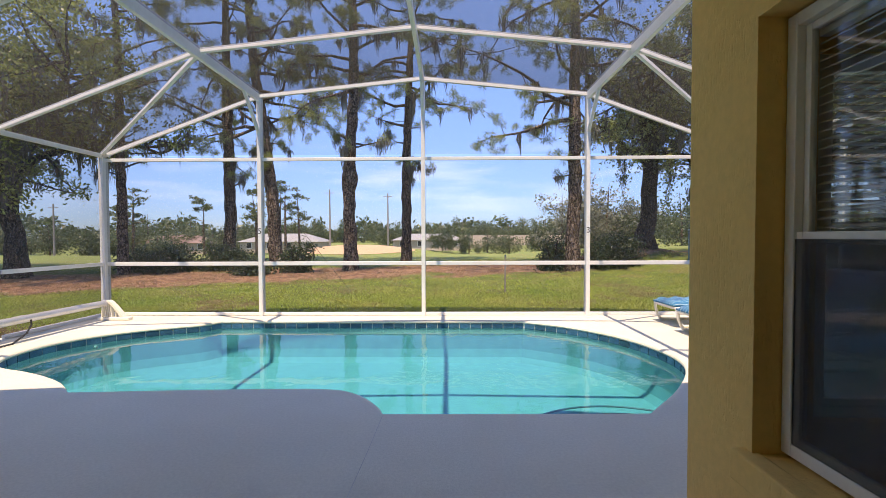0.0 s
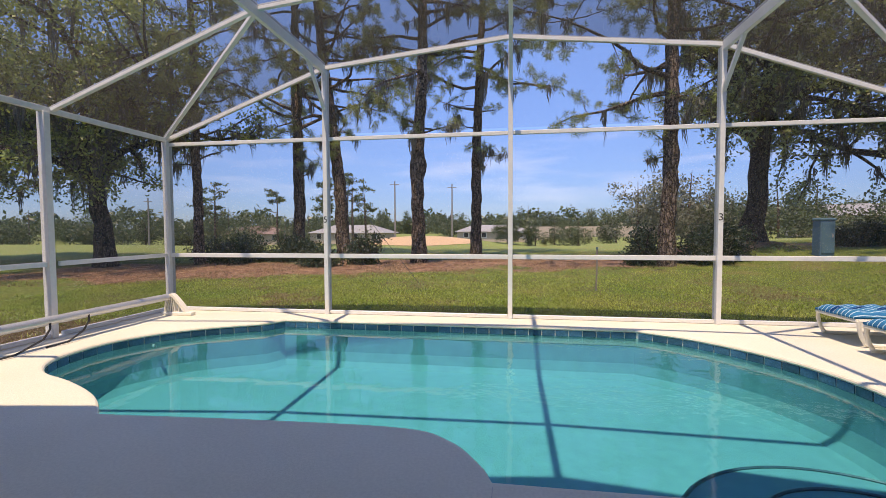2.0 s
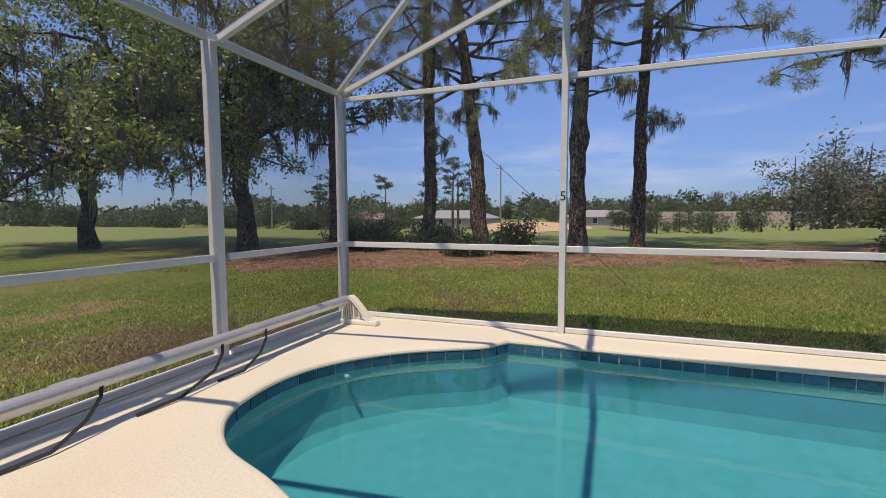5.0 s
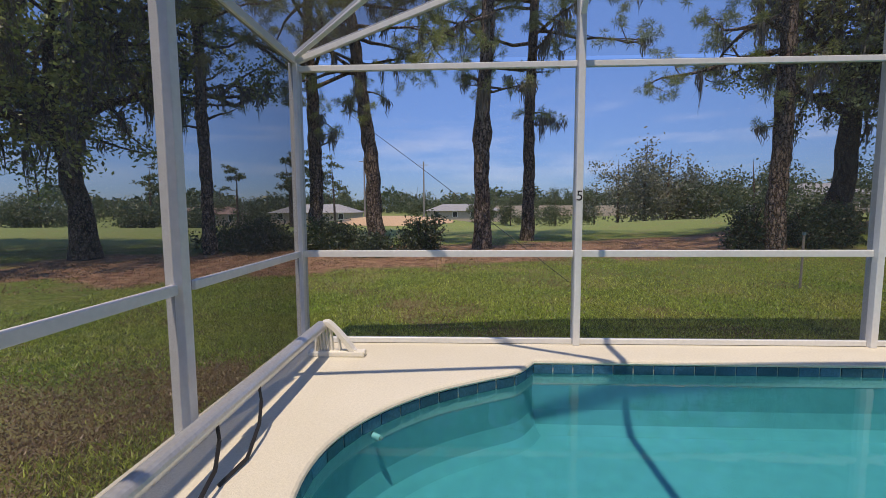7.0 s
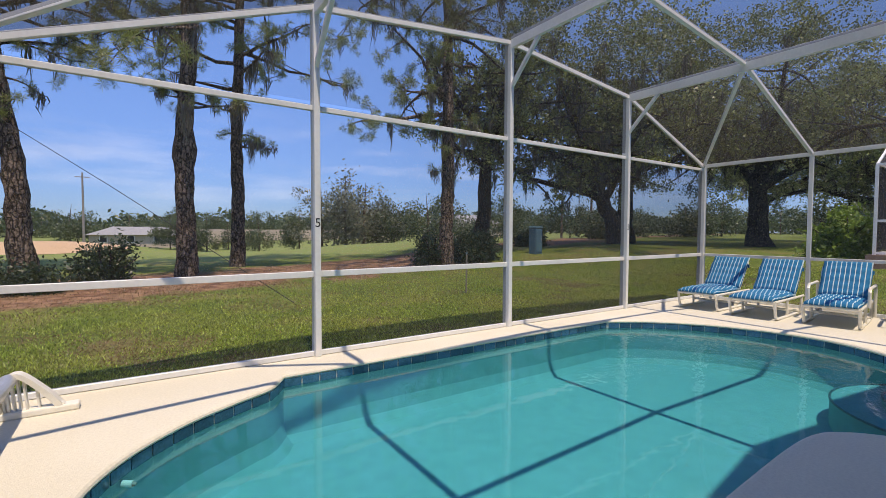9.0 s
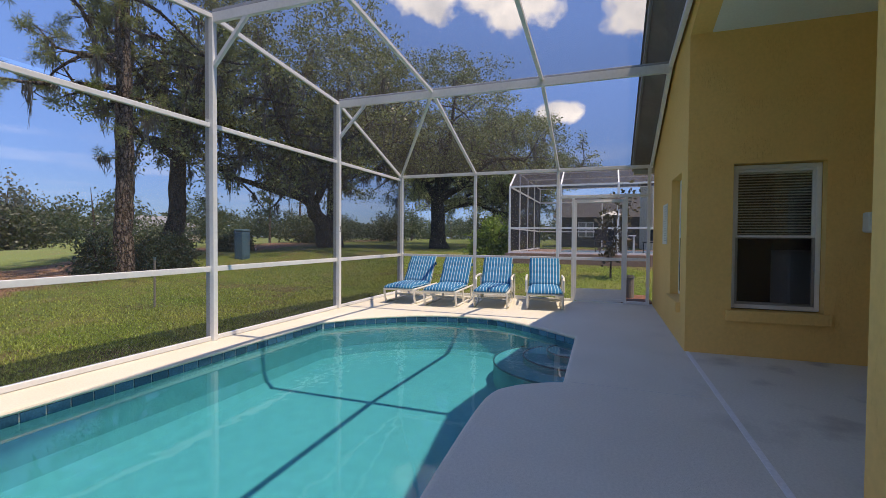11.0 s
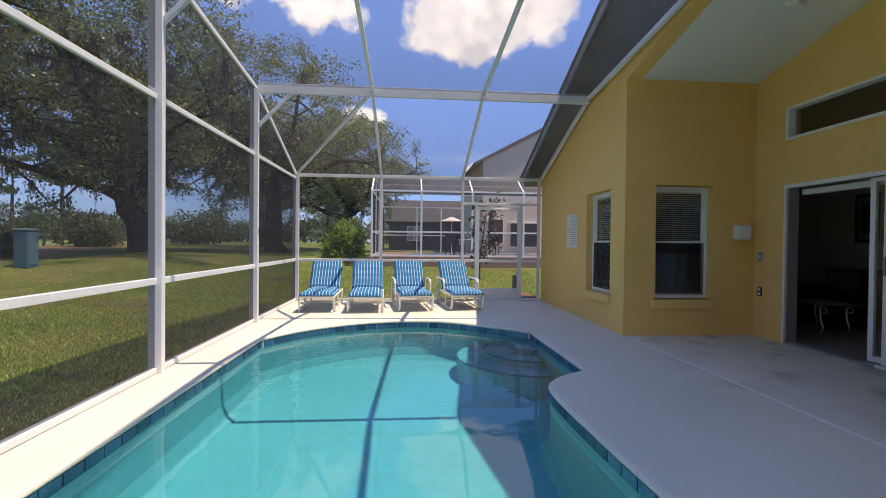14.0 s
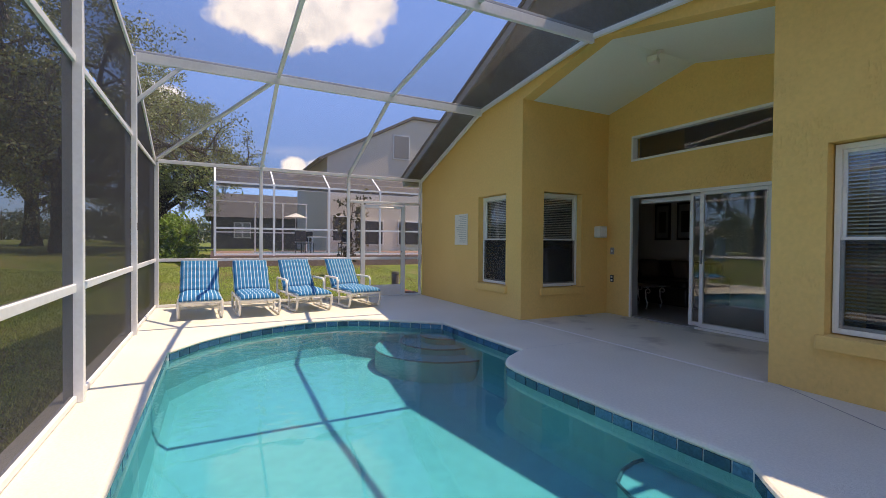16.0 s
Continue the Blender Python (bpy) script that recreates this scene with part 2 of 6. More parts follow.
def stripes_on(m, width=0.058, line=0.2, color=(0.42, 0.58, 0.66), axis=1):
    """Pale woven stripes on the cushion cloth, along its length."""
    n, l = m.node_tree.nodes, m.node_tree.links
    b = n["Principled BSDF"]
    src = b.inputs["Base Color"].links[0].from_socket
    tc, sp = n.new("ShaderNodeTexCoord"), n.new("ShaderNodeSeparateXYZ")
    l.new(tc.outputs["Object"], sp.inputs[0])
    a, f, c = (n.new("ShaderNodeMath") for _ in range(3))
    a.operation, f.operation, c.operation = "DIVIDE", "FRACT", "LESS_THAN"
    a.inputs[1].default_value, c.inputs[1].default_value = width, line
    l.new(sp.outputs[axis], a.inputs[0])
    l.new(a.outputs[0], f.inputs[0])
    l.new(f.outputs[0], c.inputs[0])
    mx = n.new("ShaderNodeMix")
    mx.data_type = "RGBA"
    l.new(c.outputs[0], mx.inputs["Factor"])
    l.new(src, mx.inputs["A"])
    mx.inputs["B"].default_value = (*color, 1)
    l.new(mx.outputs["Result"], b.inputs["Base Color"])


stripes_on(M_CLOTH)


def bark_on(m, size=11.0):
    """Bark broken into tall plates, with dark cracks between them."""
    n, l = m.node_tree.nodes, m.node_tree.links
    b = n["Principled BSDF"]
    src = b.inputs["Base Color"].links[0].from_socket
    geo, mp, warp, add = n.new("ShaderNodeNewGeometry"), n.new("ShaderNodeVectorMath"), n.new("ShaderNodeTexNoise"), n.new("ShaderNodeVectorMath")
    mp.operation, add.operation = "MULTIPLY", "MULTIPLY_ADD"
    mp.inputs[1].default_value = (1.0, 1.0, 0.3)
    l.new(geo.outputs["Position"], mp.inputs[0])
    warp.inputs["Scale"].default_value, warp.inputs["Detail"].default_value = 7.0, 3.0
    l.new(geo.outputs["Position"], warp.inputs["Vector"])
    l.new(warp.outputs["Color"], add.inputs[0])
    add.inputs[1].default_value = (0.12, 0.12, 0.12)
    l.new(mp.outputs[0], add.inputs[2])
    cell = n.new("ShaderNodeTexVoronoi")
    cell.feature = "DISTANCE_TO_EDGE"
    cell.inputs["Scale"].default_value = size
    l.new(add.outputs[0], cell.inputs["Vector"])
    crack = n.new("ShaderNodeMapRange")
    for k, v in (("From Min", 0.02), ("From Max", 0.16), ("To Min", 0.32), ("To Max", 1.15)):
        crack.inputs[k].default_value = v
    l.new(cell.outputs["Distance"], crack.inputs["Value"])
    mul = n.new("ShaderNodeVectorMath")
    mul.operation = "SCALE"
    l.new(src, mul.inputs[0])
    l.new(crack.outputs[0], mul.inputs["Scale"])
    l.new(mul.outputs[0], b.inputs["Base Color"])
    bp = n.new("ShaderNodeBump")
    bp.inputs["Strength"].default_value, bp.inputs["Distance"].default_value = 1.0, 0.05
    l.new(crack.outputs[0], bp.inputs["Height"])
    l.new(bp.outputs[0], b.inputs["Normal"])


bark_on(M_BARK)
bark_on(M_OAKBARK, 15.0)


def drag_on(m):
    """Trowelled stucco: short upright furrows that come in patches, over a fine sandy grain."""
    n, l = m.node_tree.nodes, m.node_tree.links
    b = n["Principled BSDF"]
    geo = n.new("ShaderNodeNewGeometry")
    mp = n.new("ShaderNodeVectorMath")
    mp.operation = "MULTIPLY"
    mp.inputs[1].default_value = (1.0, 1.0, 0.22)
    l.new(geo.outputs["Position"], mp.inputs[0])
    furrow, patch, sand = (n.new("ShaderNodeTexNoise") for _ in range(3))
    for t, s, d, src in ((furrow, 85.0, 3.0, mp.outputs[0]), (patch, 3.2, 4.0, geo.outputs["Position"]), (sand, 170.0, 2.0, geo.outputs["Position"])):
        t.inputs["Scale"].default_value, t.inputs["Detail"].default_value = s, d
        l.new(src, t.inputs["Vector"])
    cut, where = n.new("ShaderNodeMapRange"), n.new("ShaderNodeMapRange")
    for r, a, c in ((cut, 0.36, 0.46), (where, 0.46, 0.62)):
        r.inputs["From Min"].default_value, r.inputs["From Max"].default_value = a, c
    l.new(furrow.outputs["Fac"], cut.inputs["Value"])
    l.new(patch.outputs["Fac"], where.inputs["Value"])
    mul, add = n.new("ShaderNodeMath"), n.new("ShaderNodeMath")
    mul.operation, add.operation = "MULTIPLY", "MULTIPLY_ADD"
    l.new(cut.outputs[0], mul.inputs[0])
    l.new(where.outputs[0], mul.inputs[1])
    l.new(sand.outputs["Fac"], add.inputs[0])
    add.inputs[1].default_value = 0.18
    l.new(mul.outputs[0], add.inputs[2])
    bp = n.new("ShaderNodeBump")
    bp.inputs["Strength"].default_value, bp.inputs["Distance"].default_value = 0.6, 0.006
    l.new(add.outputs[0], bp.inputs["Height"])
    l.new(bp.outputs[0], b.inputs["Normal"])


drag_on(M_STUCCO)


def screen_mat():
    """Woven insect screen: mostly open, fine dark threads; a view-angle mix greys it shut along the cloth."""
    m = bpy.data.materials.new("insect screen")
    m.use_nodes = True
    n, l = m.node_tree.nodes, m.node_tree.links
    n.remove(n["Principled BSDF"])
    open_, thread, grazing_veil = n.new("ShaderNodeBsdfTransparent"), n.new("ShaderNodeBsdfDiffuse"), n.new("ShaderNodeBsdfGlossy")
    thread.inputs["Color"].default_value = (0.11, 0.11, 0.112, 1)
    grazing_veil.inputs["Color"].default_value = (0.09, 0.09, 0.095, 1)
    grazing_veil.inputs["Roughness"].default_value = 0.55
    # view-angle share of dark gloss, standing in for the weave closing up
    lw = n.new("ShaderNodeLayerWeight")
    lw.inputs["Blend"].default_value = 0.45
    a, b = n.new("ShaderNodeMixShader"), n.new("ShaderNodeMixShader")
    # translucent half of the threads, tuned for the pale haze of sunlit mesh
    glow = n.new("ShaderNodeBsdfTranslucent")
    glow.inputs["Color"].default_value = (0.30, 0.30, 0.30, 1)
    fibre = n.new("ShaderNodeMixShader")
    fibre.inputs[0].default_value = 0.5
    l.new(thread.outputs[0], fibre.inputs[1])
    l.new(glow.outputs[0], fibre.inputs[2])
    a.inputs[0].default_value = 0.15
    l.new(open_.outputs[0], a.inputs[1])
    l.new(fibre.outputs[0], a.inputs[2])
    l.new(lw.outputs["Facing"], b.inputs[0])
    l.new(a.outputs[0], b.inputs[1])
    l.new(grazing_veil.outputs[0], b.inputs[2])
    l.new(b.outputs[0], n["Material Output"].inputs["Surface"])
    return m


def water_mat():
    """Clear pool water: tinted and open, with a mirror film by Fresnel and fine ripples."""
    m = bpy.data.materials.new("pool water")
    m.use_nodes = True
    n, l = m.node_tree.nodes, m.node_tree.links
    n.remove(n["Principled BSDF"])
    tr, gl, fr = n.new("ShaderNodeBsdfTransparent"), n.new("ShaderNodeBsdfGlossy"), n.new("ShaderNodeFresnel")
    tr.inputs["Color"].default_value = (0.49, 0.85, 0.895, 1)
    gl.inputs["Roughness"].default_value = 0.015
    fr.inputs["IOR"].default_value = 1.33
    geo = n.new("ShaderNodeNewGeometry")
    t1, t2 = n.new("ShaderNodeTexNoise"), n.new("ShaderNodeTexNoise")
    for t, s in ((t1, 2.2), (t2, 9.0)):
        t.inputs["Scale"].default_value, t.inputs["Detail"].default_value = s, 2.0
        l.new(geo.outputs["Position"], t.inputs["Vector"])
    # livelier water round the return jet
    d = n.new("ShaderNodeVectorMath")
    d.operation = "DISTANCE"
    d.inputs[1].default_value = (0.7, 5.7, -0.12)
    l.new(geo.outputs["Position"], d.inputs[0])
    r = n.new("ShaderNodeMapRange")
    for k, v in (("From Min", 0.4), ("From Max", 2.2), ("To Min", 2.6), ("To Max", 0.10)):
        r.inputs[k].default_value = v
    l.new(d.outputs["Value"], r.inputs["Value"])
    mu, ad = n.new("ShaderNodeMath"), n.new("ShaderNodeMath")
    mu.operation, ad.operation = "MULTIPLY", "ADD"
    l.new(t2.outputs["Fac"], mu.inputs[0])
    l.new(r.outputs[0], mu.inputs[1])
    l.new(mu.outputs[0], ad.inputs[0])
    l.new(t1.outputs["Fac"], ad.inputs[1])
    bp = n.new("ShaderNodeBump")
    bp.inputs["Strength"].default_value, bp.inputs["Distance"].default_value = 0.16, 0.02
    l.new(ad.outputs[0], bp.inputs["Height"])
    l.new(bp.outputs[0], gl.inputs["Normal"])
    mx = n.new("ShaderNodeMixShader")
    l.new(fr.outputs[0], mx.inputs[0])
    l.new(tr.outputs[0], mx.inputs[1])
    l.new(gl.outputs[0], mx.inputs[2])
    l.new(mx.outputs[0], n["Material Output"].inputs["Surface"])
    return m


def glass_mat(name="window glass", tint=(0.90, 0.92, 0.91)):
    """Thin window glass: clear, with a mirror film that strengthens towards grazing views."""
    m = bpy.data.materials.new(name)
    m.use_nodes = True
    n, l = m.node_tree.nodes, m.node_tree.links
    n.remove(n["Principled BSDF"])
    tr, gl, lw = n.new("ShaderNodeBsdfTransparent"), n.new("ShaderNodeBsdfGlossy"), n.new("ShaderNodeLayerWeight")
    tr.inputs["Color"].default_value = (*tint, 1)
    gl.inputs["Roughness"].default_value = 0.01
    lw.inputs["Blend"].default_value = 0.5
    pw, ma, mx = n.new("ShaderNodeMath"), n.new("ShaderNodeMath"), n.new("ShaderNodeMixShader")
    pw.operation, ma.operation = "POWER", "MULTIPLY_ADD"
    l.new(lw.outputs["Facing"], pw.inputs[0])
    pw.inputs[1].default_value = 4.0
    l.new(pw.outputs[0], ma.inputs[0])
    ma.inputs[1].default_value, ma.inputs[2].default_value = 0.85, 0.08
    l.new(ma.outputs[0], mx.inputs[0])
    l.new(tr.outputs[0], mx.inputs[1])
    l.new(gl.outputs[0], mx.inputs[2])
    l.new(mx.outputs[0], n["Material Output"].inputs["Surface"])
    return m


def ground_mat():
    """Lawn, pine-straw beds, worn soil and mown fairway, told apart by where they lie."""
    m = mat("lawn", (0.068, 0.104, 0.02), 0.95, 0.65, 0.7, 18.0, 0.8, 45.0, second=(0.125, 0.15, 0.036), spec=0.1)
    n, l = m.node_tree.nodes, m.node_tree.links
    b = n["Principled BSDF"]
    color = b.inputs["Base Color"].links[0].from_socket
    geo, sp = n.new("ShaderNodeNewGeometry"), n.new("ShaderNodeSeparateXYZ")
    l.new(geo.outputs["Position"], sp.inputs[0])

    def mth(op, a, c=None, clamp=False):
        k = n.new("ShaderNodeMath")
        k.operation, k.use_clamp = op, clamp
        for i, v in enumerate((a, c)):
            if v is None:
                continue
            if isinstance(v, (int, float)):
                k.inputs[i].default_value = v
            else:
                l.new(v, k.inputs[i])
        return k.outputs[0]

    def noise_at(scale, detail=4.0):
        t = n.new("ShaderNodeTexNoise")
        t.inputs["Scale"].default_value, t.inputs["Detail"].default_value = scale, detail
        l.new(geo.outputs["Position"], t.inputs["Vector"])
        return t.outputs["Fac"]

    def over(fac, a, rgb):
        k = n.new("ShaderNodeMix")
        k.data_type = "RGBA"
        l.new(fac, k.inputs["Factor"])
        l.new(a, k.inputs["A"])
        if isinstance(rgb, tuple):
            k.inputs["B"].default_value = (*rgb, 1)
        else:
            l.new(rgb, k.inputs["B"])
        return k.outputs["Result"]

    x, y = sp.outputs[0], sp.outputs[1]
    wob = mth("MULTIPLY", mth("SUBTRACT", noise_at(0.55, 5.0), 0.5), 6.0)
    # fairway beyond the trees
    far = mth("MULTIPLY", mth("SUBTRACT", mth("ADD", y, wob), mth("ADD", 21.0, mth("MULTIPLY", x, 0.3))), 0.5, True)
    color = over(far, color, (0.17, 0.215, 0.07))
    # straw bed between lawn and fairway
    edge = mth("ADD", mth("MULTIPLY", x, 0.33), 14.3)
    bed = mth("MULTIPLY", mth("MULTIPLY", mth("SUBTRACT", mth("ADD", y, wob), edge), 1.5, True),
              mth("MULTIPLY", mth("SUBTRACT", mth("ADD", edge, 5.2), mth("ADD", y, mth("MULTIPLY", wob, 0.7))), 1.2, True))
    bed = mth("MULTIPLY", bed, mth("MULTIPLY", mth("SUBTRACT", mth("ADD", x, 15.0), wob), 0.7, True))
    straw = n.new("ShaderNodeMix")
    straw.data_type = "RGBA"
    l.new(mth("MULTIPLY", mth("SUBTRACT", noise_at(4.5, 8.0), 0.33), 3.0, True), straw.inputs["Factor"])
    straw.inputs["A"].default_value, straw.inputs["B"].default_value = (0.085, 0.042, 0.028, 1), (0.30, 0.18, 0.115, 1)
    color = over(bed, color, straw.outputs["Result"])
    # bare sandy rise on the far side of the fairway
    u = mth("ADD", mth("MULTIPLY", mth("ADD", x, 55.0), 0.039), mth("MULTIPLY", mth("SUBTRACT", y, 44.0), 0.049))
    v = mth("SUBTRACT", mth("MULTIPLY", mth("SUBTRACT", y, 44.0), 0.18), mth("MULTIPLY", mth("ADD", x, 55.0), 0.22))
    sandy = mth("SUBTRACT", mth("ADD", 1.0, mth("MULTIPLY", wob, 0.35)), mth("ADD", mth("MULTIPLY", u, u), mth("MULTIPLY", v, v)))
    color = over(mth("MULTIPLY", sandy, 1.2, True), color, (0.42, 0.33, 0.23))
    # dry, worn turf beside the enclosure
    dry = mth("MULTIPLY", mth("SUBTRACT", noise_at(0.9, 5.0), 0.50), 6.0, True)
    side = mth("MULTIPLY", mth("SUBTRACT", -5.4, x), mth("MULTIPLY", mth("SUBTRACT", 8.0, y), 0.3, True), True)
    color = over(mth("MULTIPLY", dry, mth("ADD", mth("MULTIPLY", side, 0.6), 0.4)), color, (0.22, 0.15, 0.085))
    # bare soil along the left footing
    strip = mth("MULTIPLY", mth("SUBTRACT", mth("ADD", x, mth("MULTIPLY", wob, 0.5)), -8.2), 1.2, True)
    strip = mth("MULTIPLY", strip, mth("MULTIPLY", mth("SUBTRACT", -5.4, x), mth("MULTIPLY", mth("SUBTRACT", 6.6, y), 1.2, True), True))
    color = over(mth("MULTIPLY", strip, 0.5), color, (0.23, 0.16, 0.10))
    l.new(color, b.inputs["Base Color"])
    return m


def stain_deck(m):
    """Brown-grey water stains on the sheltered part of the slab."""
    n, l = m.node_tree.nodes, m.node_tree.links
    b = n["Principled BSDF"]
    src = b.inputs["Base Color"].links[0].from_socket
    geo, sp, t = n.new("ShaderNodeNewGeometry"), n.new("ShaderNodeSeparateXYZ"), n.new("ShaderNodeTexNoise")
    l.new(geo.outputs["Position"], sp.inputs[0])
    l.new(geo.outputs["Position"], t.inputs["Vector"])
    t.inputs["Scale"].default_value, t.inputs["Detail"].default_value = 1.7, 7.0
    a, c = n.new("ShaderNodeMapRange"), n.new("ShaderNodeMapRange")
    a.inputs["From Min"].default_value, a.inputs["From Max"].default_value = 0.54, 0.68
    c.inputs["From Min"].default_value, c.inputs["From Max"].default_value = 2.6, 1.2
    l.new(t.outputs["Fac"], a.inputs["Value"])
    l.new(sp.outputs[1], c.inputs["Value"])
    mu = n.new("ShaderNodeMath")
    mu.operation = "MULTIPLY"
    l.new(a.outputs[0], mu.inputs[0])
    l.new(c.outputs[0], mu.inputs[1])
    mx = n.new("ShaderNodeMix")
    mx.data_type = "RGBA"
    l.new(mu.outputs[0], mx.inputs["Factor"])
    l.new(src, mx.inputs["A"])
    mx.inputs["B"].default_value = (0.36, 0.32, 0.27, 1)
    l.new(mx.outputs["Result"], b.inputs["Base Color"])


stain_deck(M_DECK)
M_JOINT = mat("pale sealant", (0.80, 0.78, 0.74), 0.8, 0.08, 6.0, 40.0)
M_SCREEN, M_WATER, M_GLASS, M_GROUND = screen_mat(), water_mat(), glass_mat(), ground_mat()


# ---- helpers for building ----
def mesh_of(name, verts, faces, material, smooth=False):
    me = bpy.data.meshes.new(name)
    me.from_pydata([tuple(v) for v in verts], [], [tuple(f) for f in faces])
    me.materials.append(material)
    if smooth:
        me.shade_smooth()
    me.update()
    return me


def thing(name, at=(0, 0, 0), turn=0.0, **tags):
    """An empty at the base of a thing, for its parts."""
    ob = new(name)
    ob.empty_display_size = 0.1
    ob.matrix_world = pose(*at, 0, 0, turn)
    return tagged(ob, **tags)


def part(name, bm, material, parent=None, label="", smooth=False):
    """Link a bmesh as one mesh object, in its parent's space."""
    me = bpy.data.meshes.new(name)
    bmesh.ops.recalc_face_normals(bm, faces=bm.faces)
    bm.to_mesh(me)
    bm.free()
    me.materials.append(material)
    if smooth:
        me.shade_smooth()
    ob = new(name, me)
    ob.parent = parent
    return tagged(ob, label=label)


def solid(name, bm, material, **tags):
    tags.setdefault("kind", "structure")
    return tagged(part(name, bm, material), **tags)


def box(bm, lo, hi, bevel=0.0):
    lo, hi = Vector(lo), Vector(hi)
    r = bmesh.ops.create_cube(bm, size=1.0, matrix=Matrix.Translation((lo + hi) / 2) @ Matrix.Diagonal((*(hi - lo), 1)))
    if bevel:
        es = list({e for v in r["verts"] for e in v.link_edges})
        bmesh.ops.bevel(bm, geom=es, offset=bevel, segments=2, affect="EDGES", profile=0.5)
    return bm


def boxed(lo, hi, bevel=0.0):
    return box(bmesh.new(), lo, hi, bevel)


def bar(bm, a, b, w, h, up=(0, 0, 1), bevel=0.004):
    """A rectangular bar from a to b, w across and h along up."""
    a, b = Vector(a), Vector(b)
    d = (b - a).normalized()
    side = d.cross(Vector(up)).normalized()
    top = side.cross(d)
    m = Matrix((side, d, top)).transposed().to_4x4()
    m.translation = (a + b) / 2
    r = bmesh.ops.create_cube(bm, size=1.0, matrix=m @ Matrix.Diagonal((w, (b - a).length, h, 1)))
    if bevel:
        es = list({e for v in r["verts"] for e in v.link_edges})
        bmesh.ops.bevel(bm, geom=es, offset=bevel, segments=1, affect="EDGES")
    return bm


def tube(bm, pts, radii, sides=10, caps=True):
    pts = [Vector(p) for p in pts]
    if isinstance(radii, (int, float)):
        radii = [radii] * len(pts)
    rings, ref = [], None
    for i, p in enumerate(pts):
        d = (pts[min(i + 1, len(pts) - 1)] - pts[max(i - 1, 0)]).normalized()
        if ref is None:
            ref = d.orthogonal().normalized()
        u = (ref - d * ref.dot(d)).normalized()
        ref = u
        v = d.cross(u)
        rings.append([bm.verts.new(p + (u * math.cos(k * math.tau / sides) + v * math.sin(k * math.tau / sides)) * radii[i]) for k in range(sides)])
    for a, b in zip(rings, rings[1:]):
        for k in range(sides):
            bm.faces.new((a[k], a[(k + 1) % sides], b[(k + 1) % sides], b[k]))
    if caps:
        bm.faces.new(rings[0][::-1])
        bm.faces.new(rings[-1])
    return bm


def quad(bm, *pts):
    bm.faces.new([bm.verts.new(p) for p in pts])
    return bm


def prism(bm, outline, axis, a, b):
    """Extrude an outline (pairs of the two other axes, in order) from a to b along an axis."""
    def at(p, t):
        return {"x": (t, p[0], p[1]), "y": (p[0], t, p[1]), "z": (p[0], p[1], t)}[axis]
    lo, hi = [bm.verts.new(at(p, a)) for p in outline], [bm.verts.new(at(p, b)) for p in outline]
    k = len(outline)
    bm.faces.new(lo)
    bm.faces.new(hi[::-1])
    for i in range(k):
        bm.faces.new((lo[i], hi[i], hi[(i + 1) % k], lo[(i + 1) % k]))
    return bm


def smoothed(pts, closed=True, steps=6):
    """A rounded line through points (Catmull-Rom); a point given as (x, y, 1) stays a corner."""
    out, k = [], len(pts)
    for i in range(k if closed else k - 1):
        p0, p1, p2, p3 = (pts[(i + j) % k] if closed else pts[min(max(i + j, 0), k - 1)] for j in (-1, 0, 1, 2))
        a, b = Vector(p1[:2]), Vector(p2[:2])
        ta = (b - a) if len(p1) > 2 else (b - Vector(p0[:2])) / 2
        tb = (b - a) if len(p2) > 2 else (Vector(p3[:2]) - a) / 2
        for s in range(steps):
            t = s / steps
            h = (2 * t**3 - 3 * t**2 + 1, t**3 - 2 * t**2 + t, -2 * t**3 + 3 * t**2, t**3 - t**2)
            out.append(a * h[0] + ta * h[1] + b * h[2] + tb * h[3])
    return out


# ---- the plan ----
BACK_Y, LEFT_X, RIGHT_X = 7.41, -5.60, 4.92
POSTS_X = (LEFT_X, -3.0, -0.33, 2.34, RIGHT_X)
POSTS_Y = (BACK_Y, 5.64, 3.90, 2.22)
EAVE, RAIL = 2.635, 0.86
ROOF_Z = (EAVE, 3.59, 3.86, 3.59, EAVE)
DECK_LO, DECK_HI = (-5.72, -0.02), (5.04, 7.56)
WATER = -0.115


def roof_z(x):
    return float(np.interp(x, POSTS_X, ROOF_Z))


def lie(x, y):
    """Height of the ground outside."""
    dn, de = max(0.0, y - 8.0), max(0.0, x - 5.5)
    z = -0.12 + 0.34 * (1 - math.exp(-0.1 * dn)) + 0.75 * (1 - math.exp(-0.13 * de))
    # the fairway dips beyond the trees and climbs again to the far houses
    dip = min(1.0, max(0.0, (y - 21.0) / 38.0))**2 * (1 - 0.7 * min(1.0, max(0.0, (y - 78.0) / 40.0)))
    z -= 2.1 * dip * min(1.0, max(0.0, (62.0 - x) / 34.0))
    z += 0.55 * math.exp(-((x - 7.4)**2 + (y - 18.8)**2) / 5.0)
    z += 0.3 * math.exp(-((x - 12.0)**2 + (y - 14.2)**2) / 12.0)
    z += 1.9 * math.exp(-((x + 15.0) / 14.0)**2 - ((y - 76.0) / 7.0)**2)
    z += 0.05 * noise.noise((x * 0.23, y * 0.23, 0.0))
    if y > 25:
        z += 0.25 * noise.noise((x * 0.05, y * 0.05, 3.0)) * min(1, (y - 25) / 20)
    return z


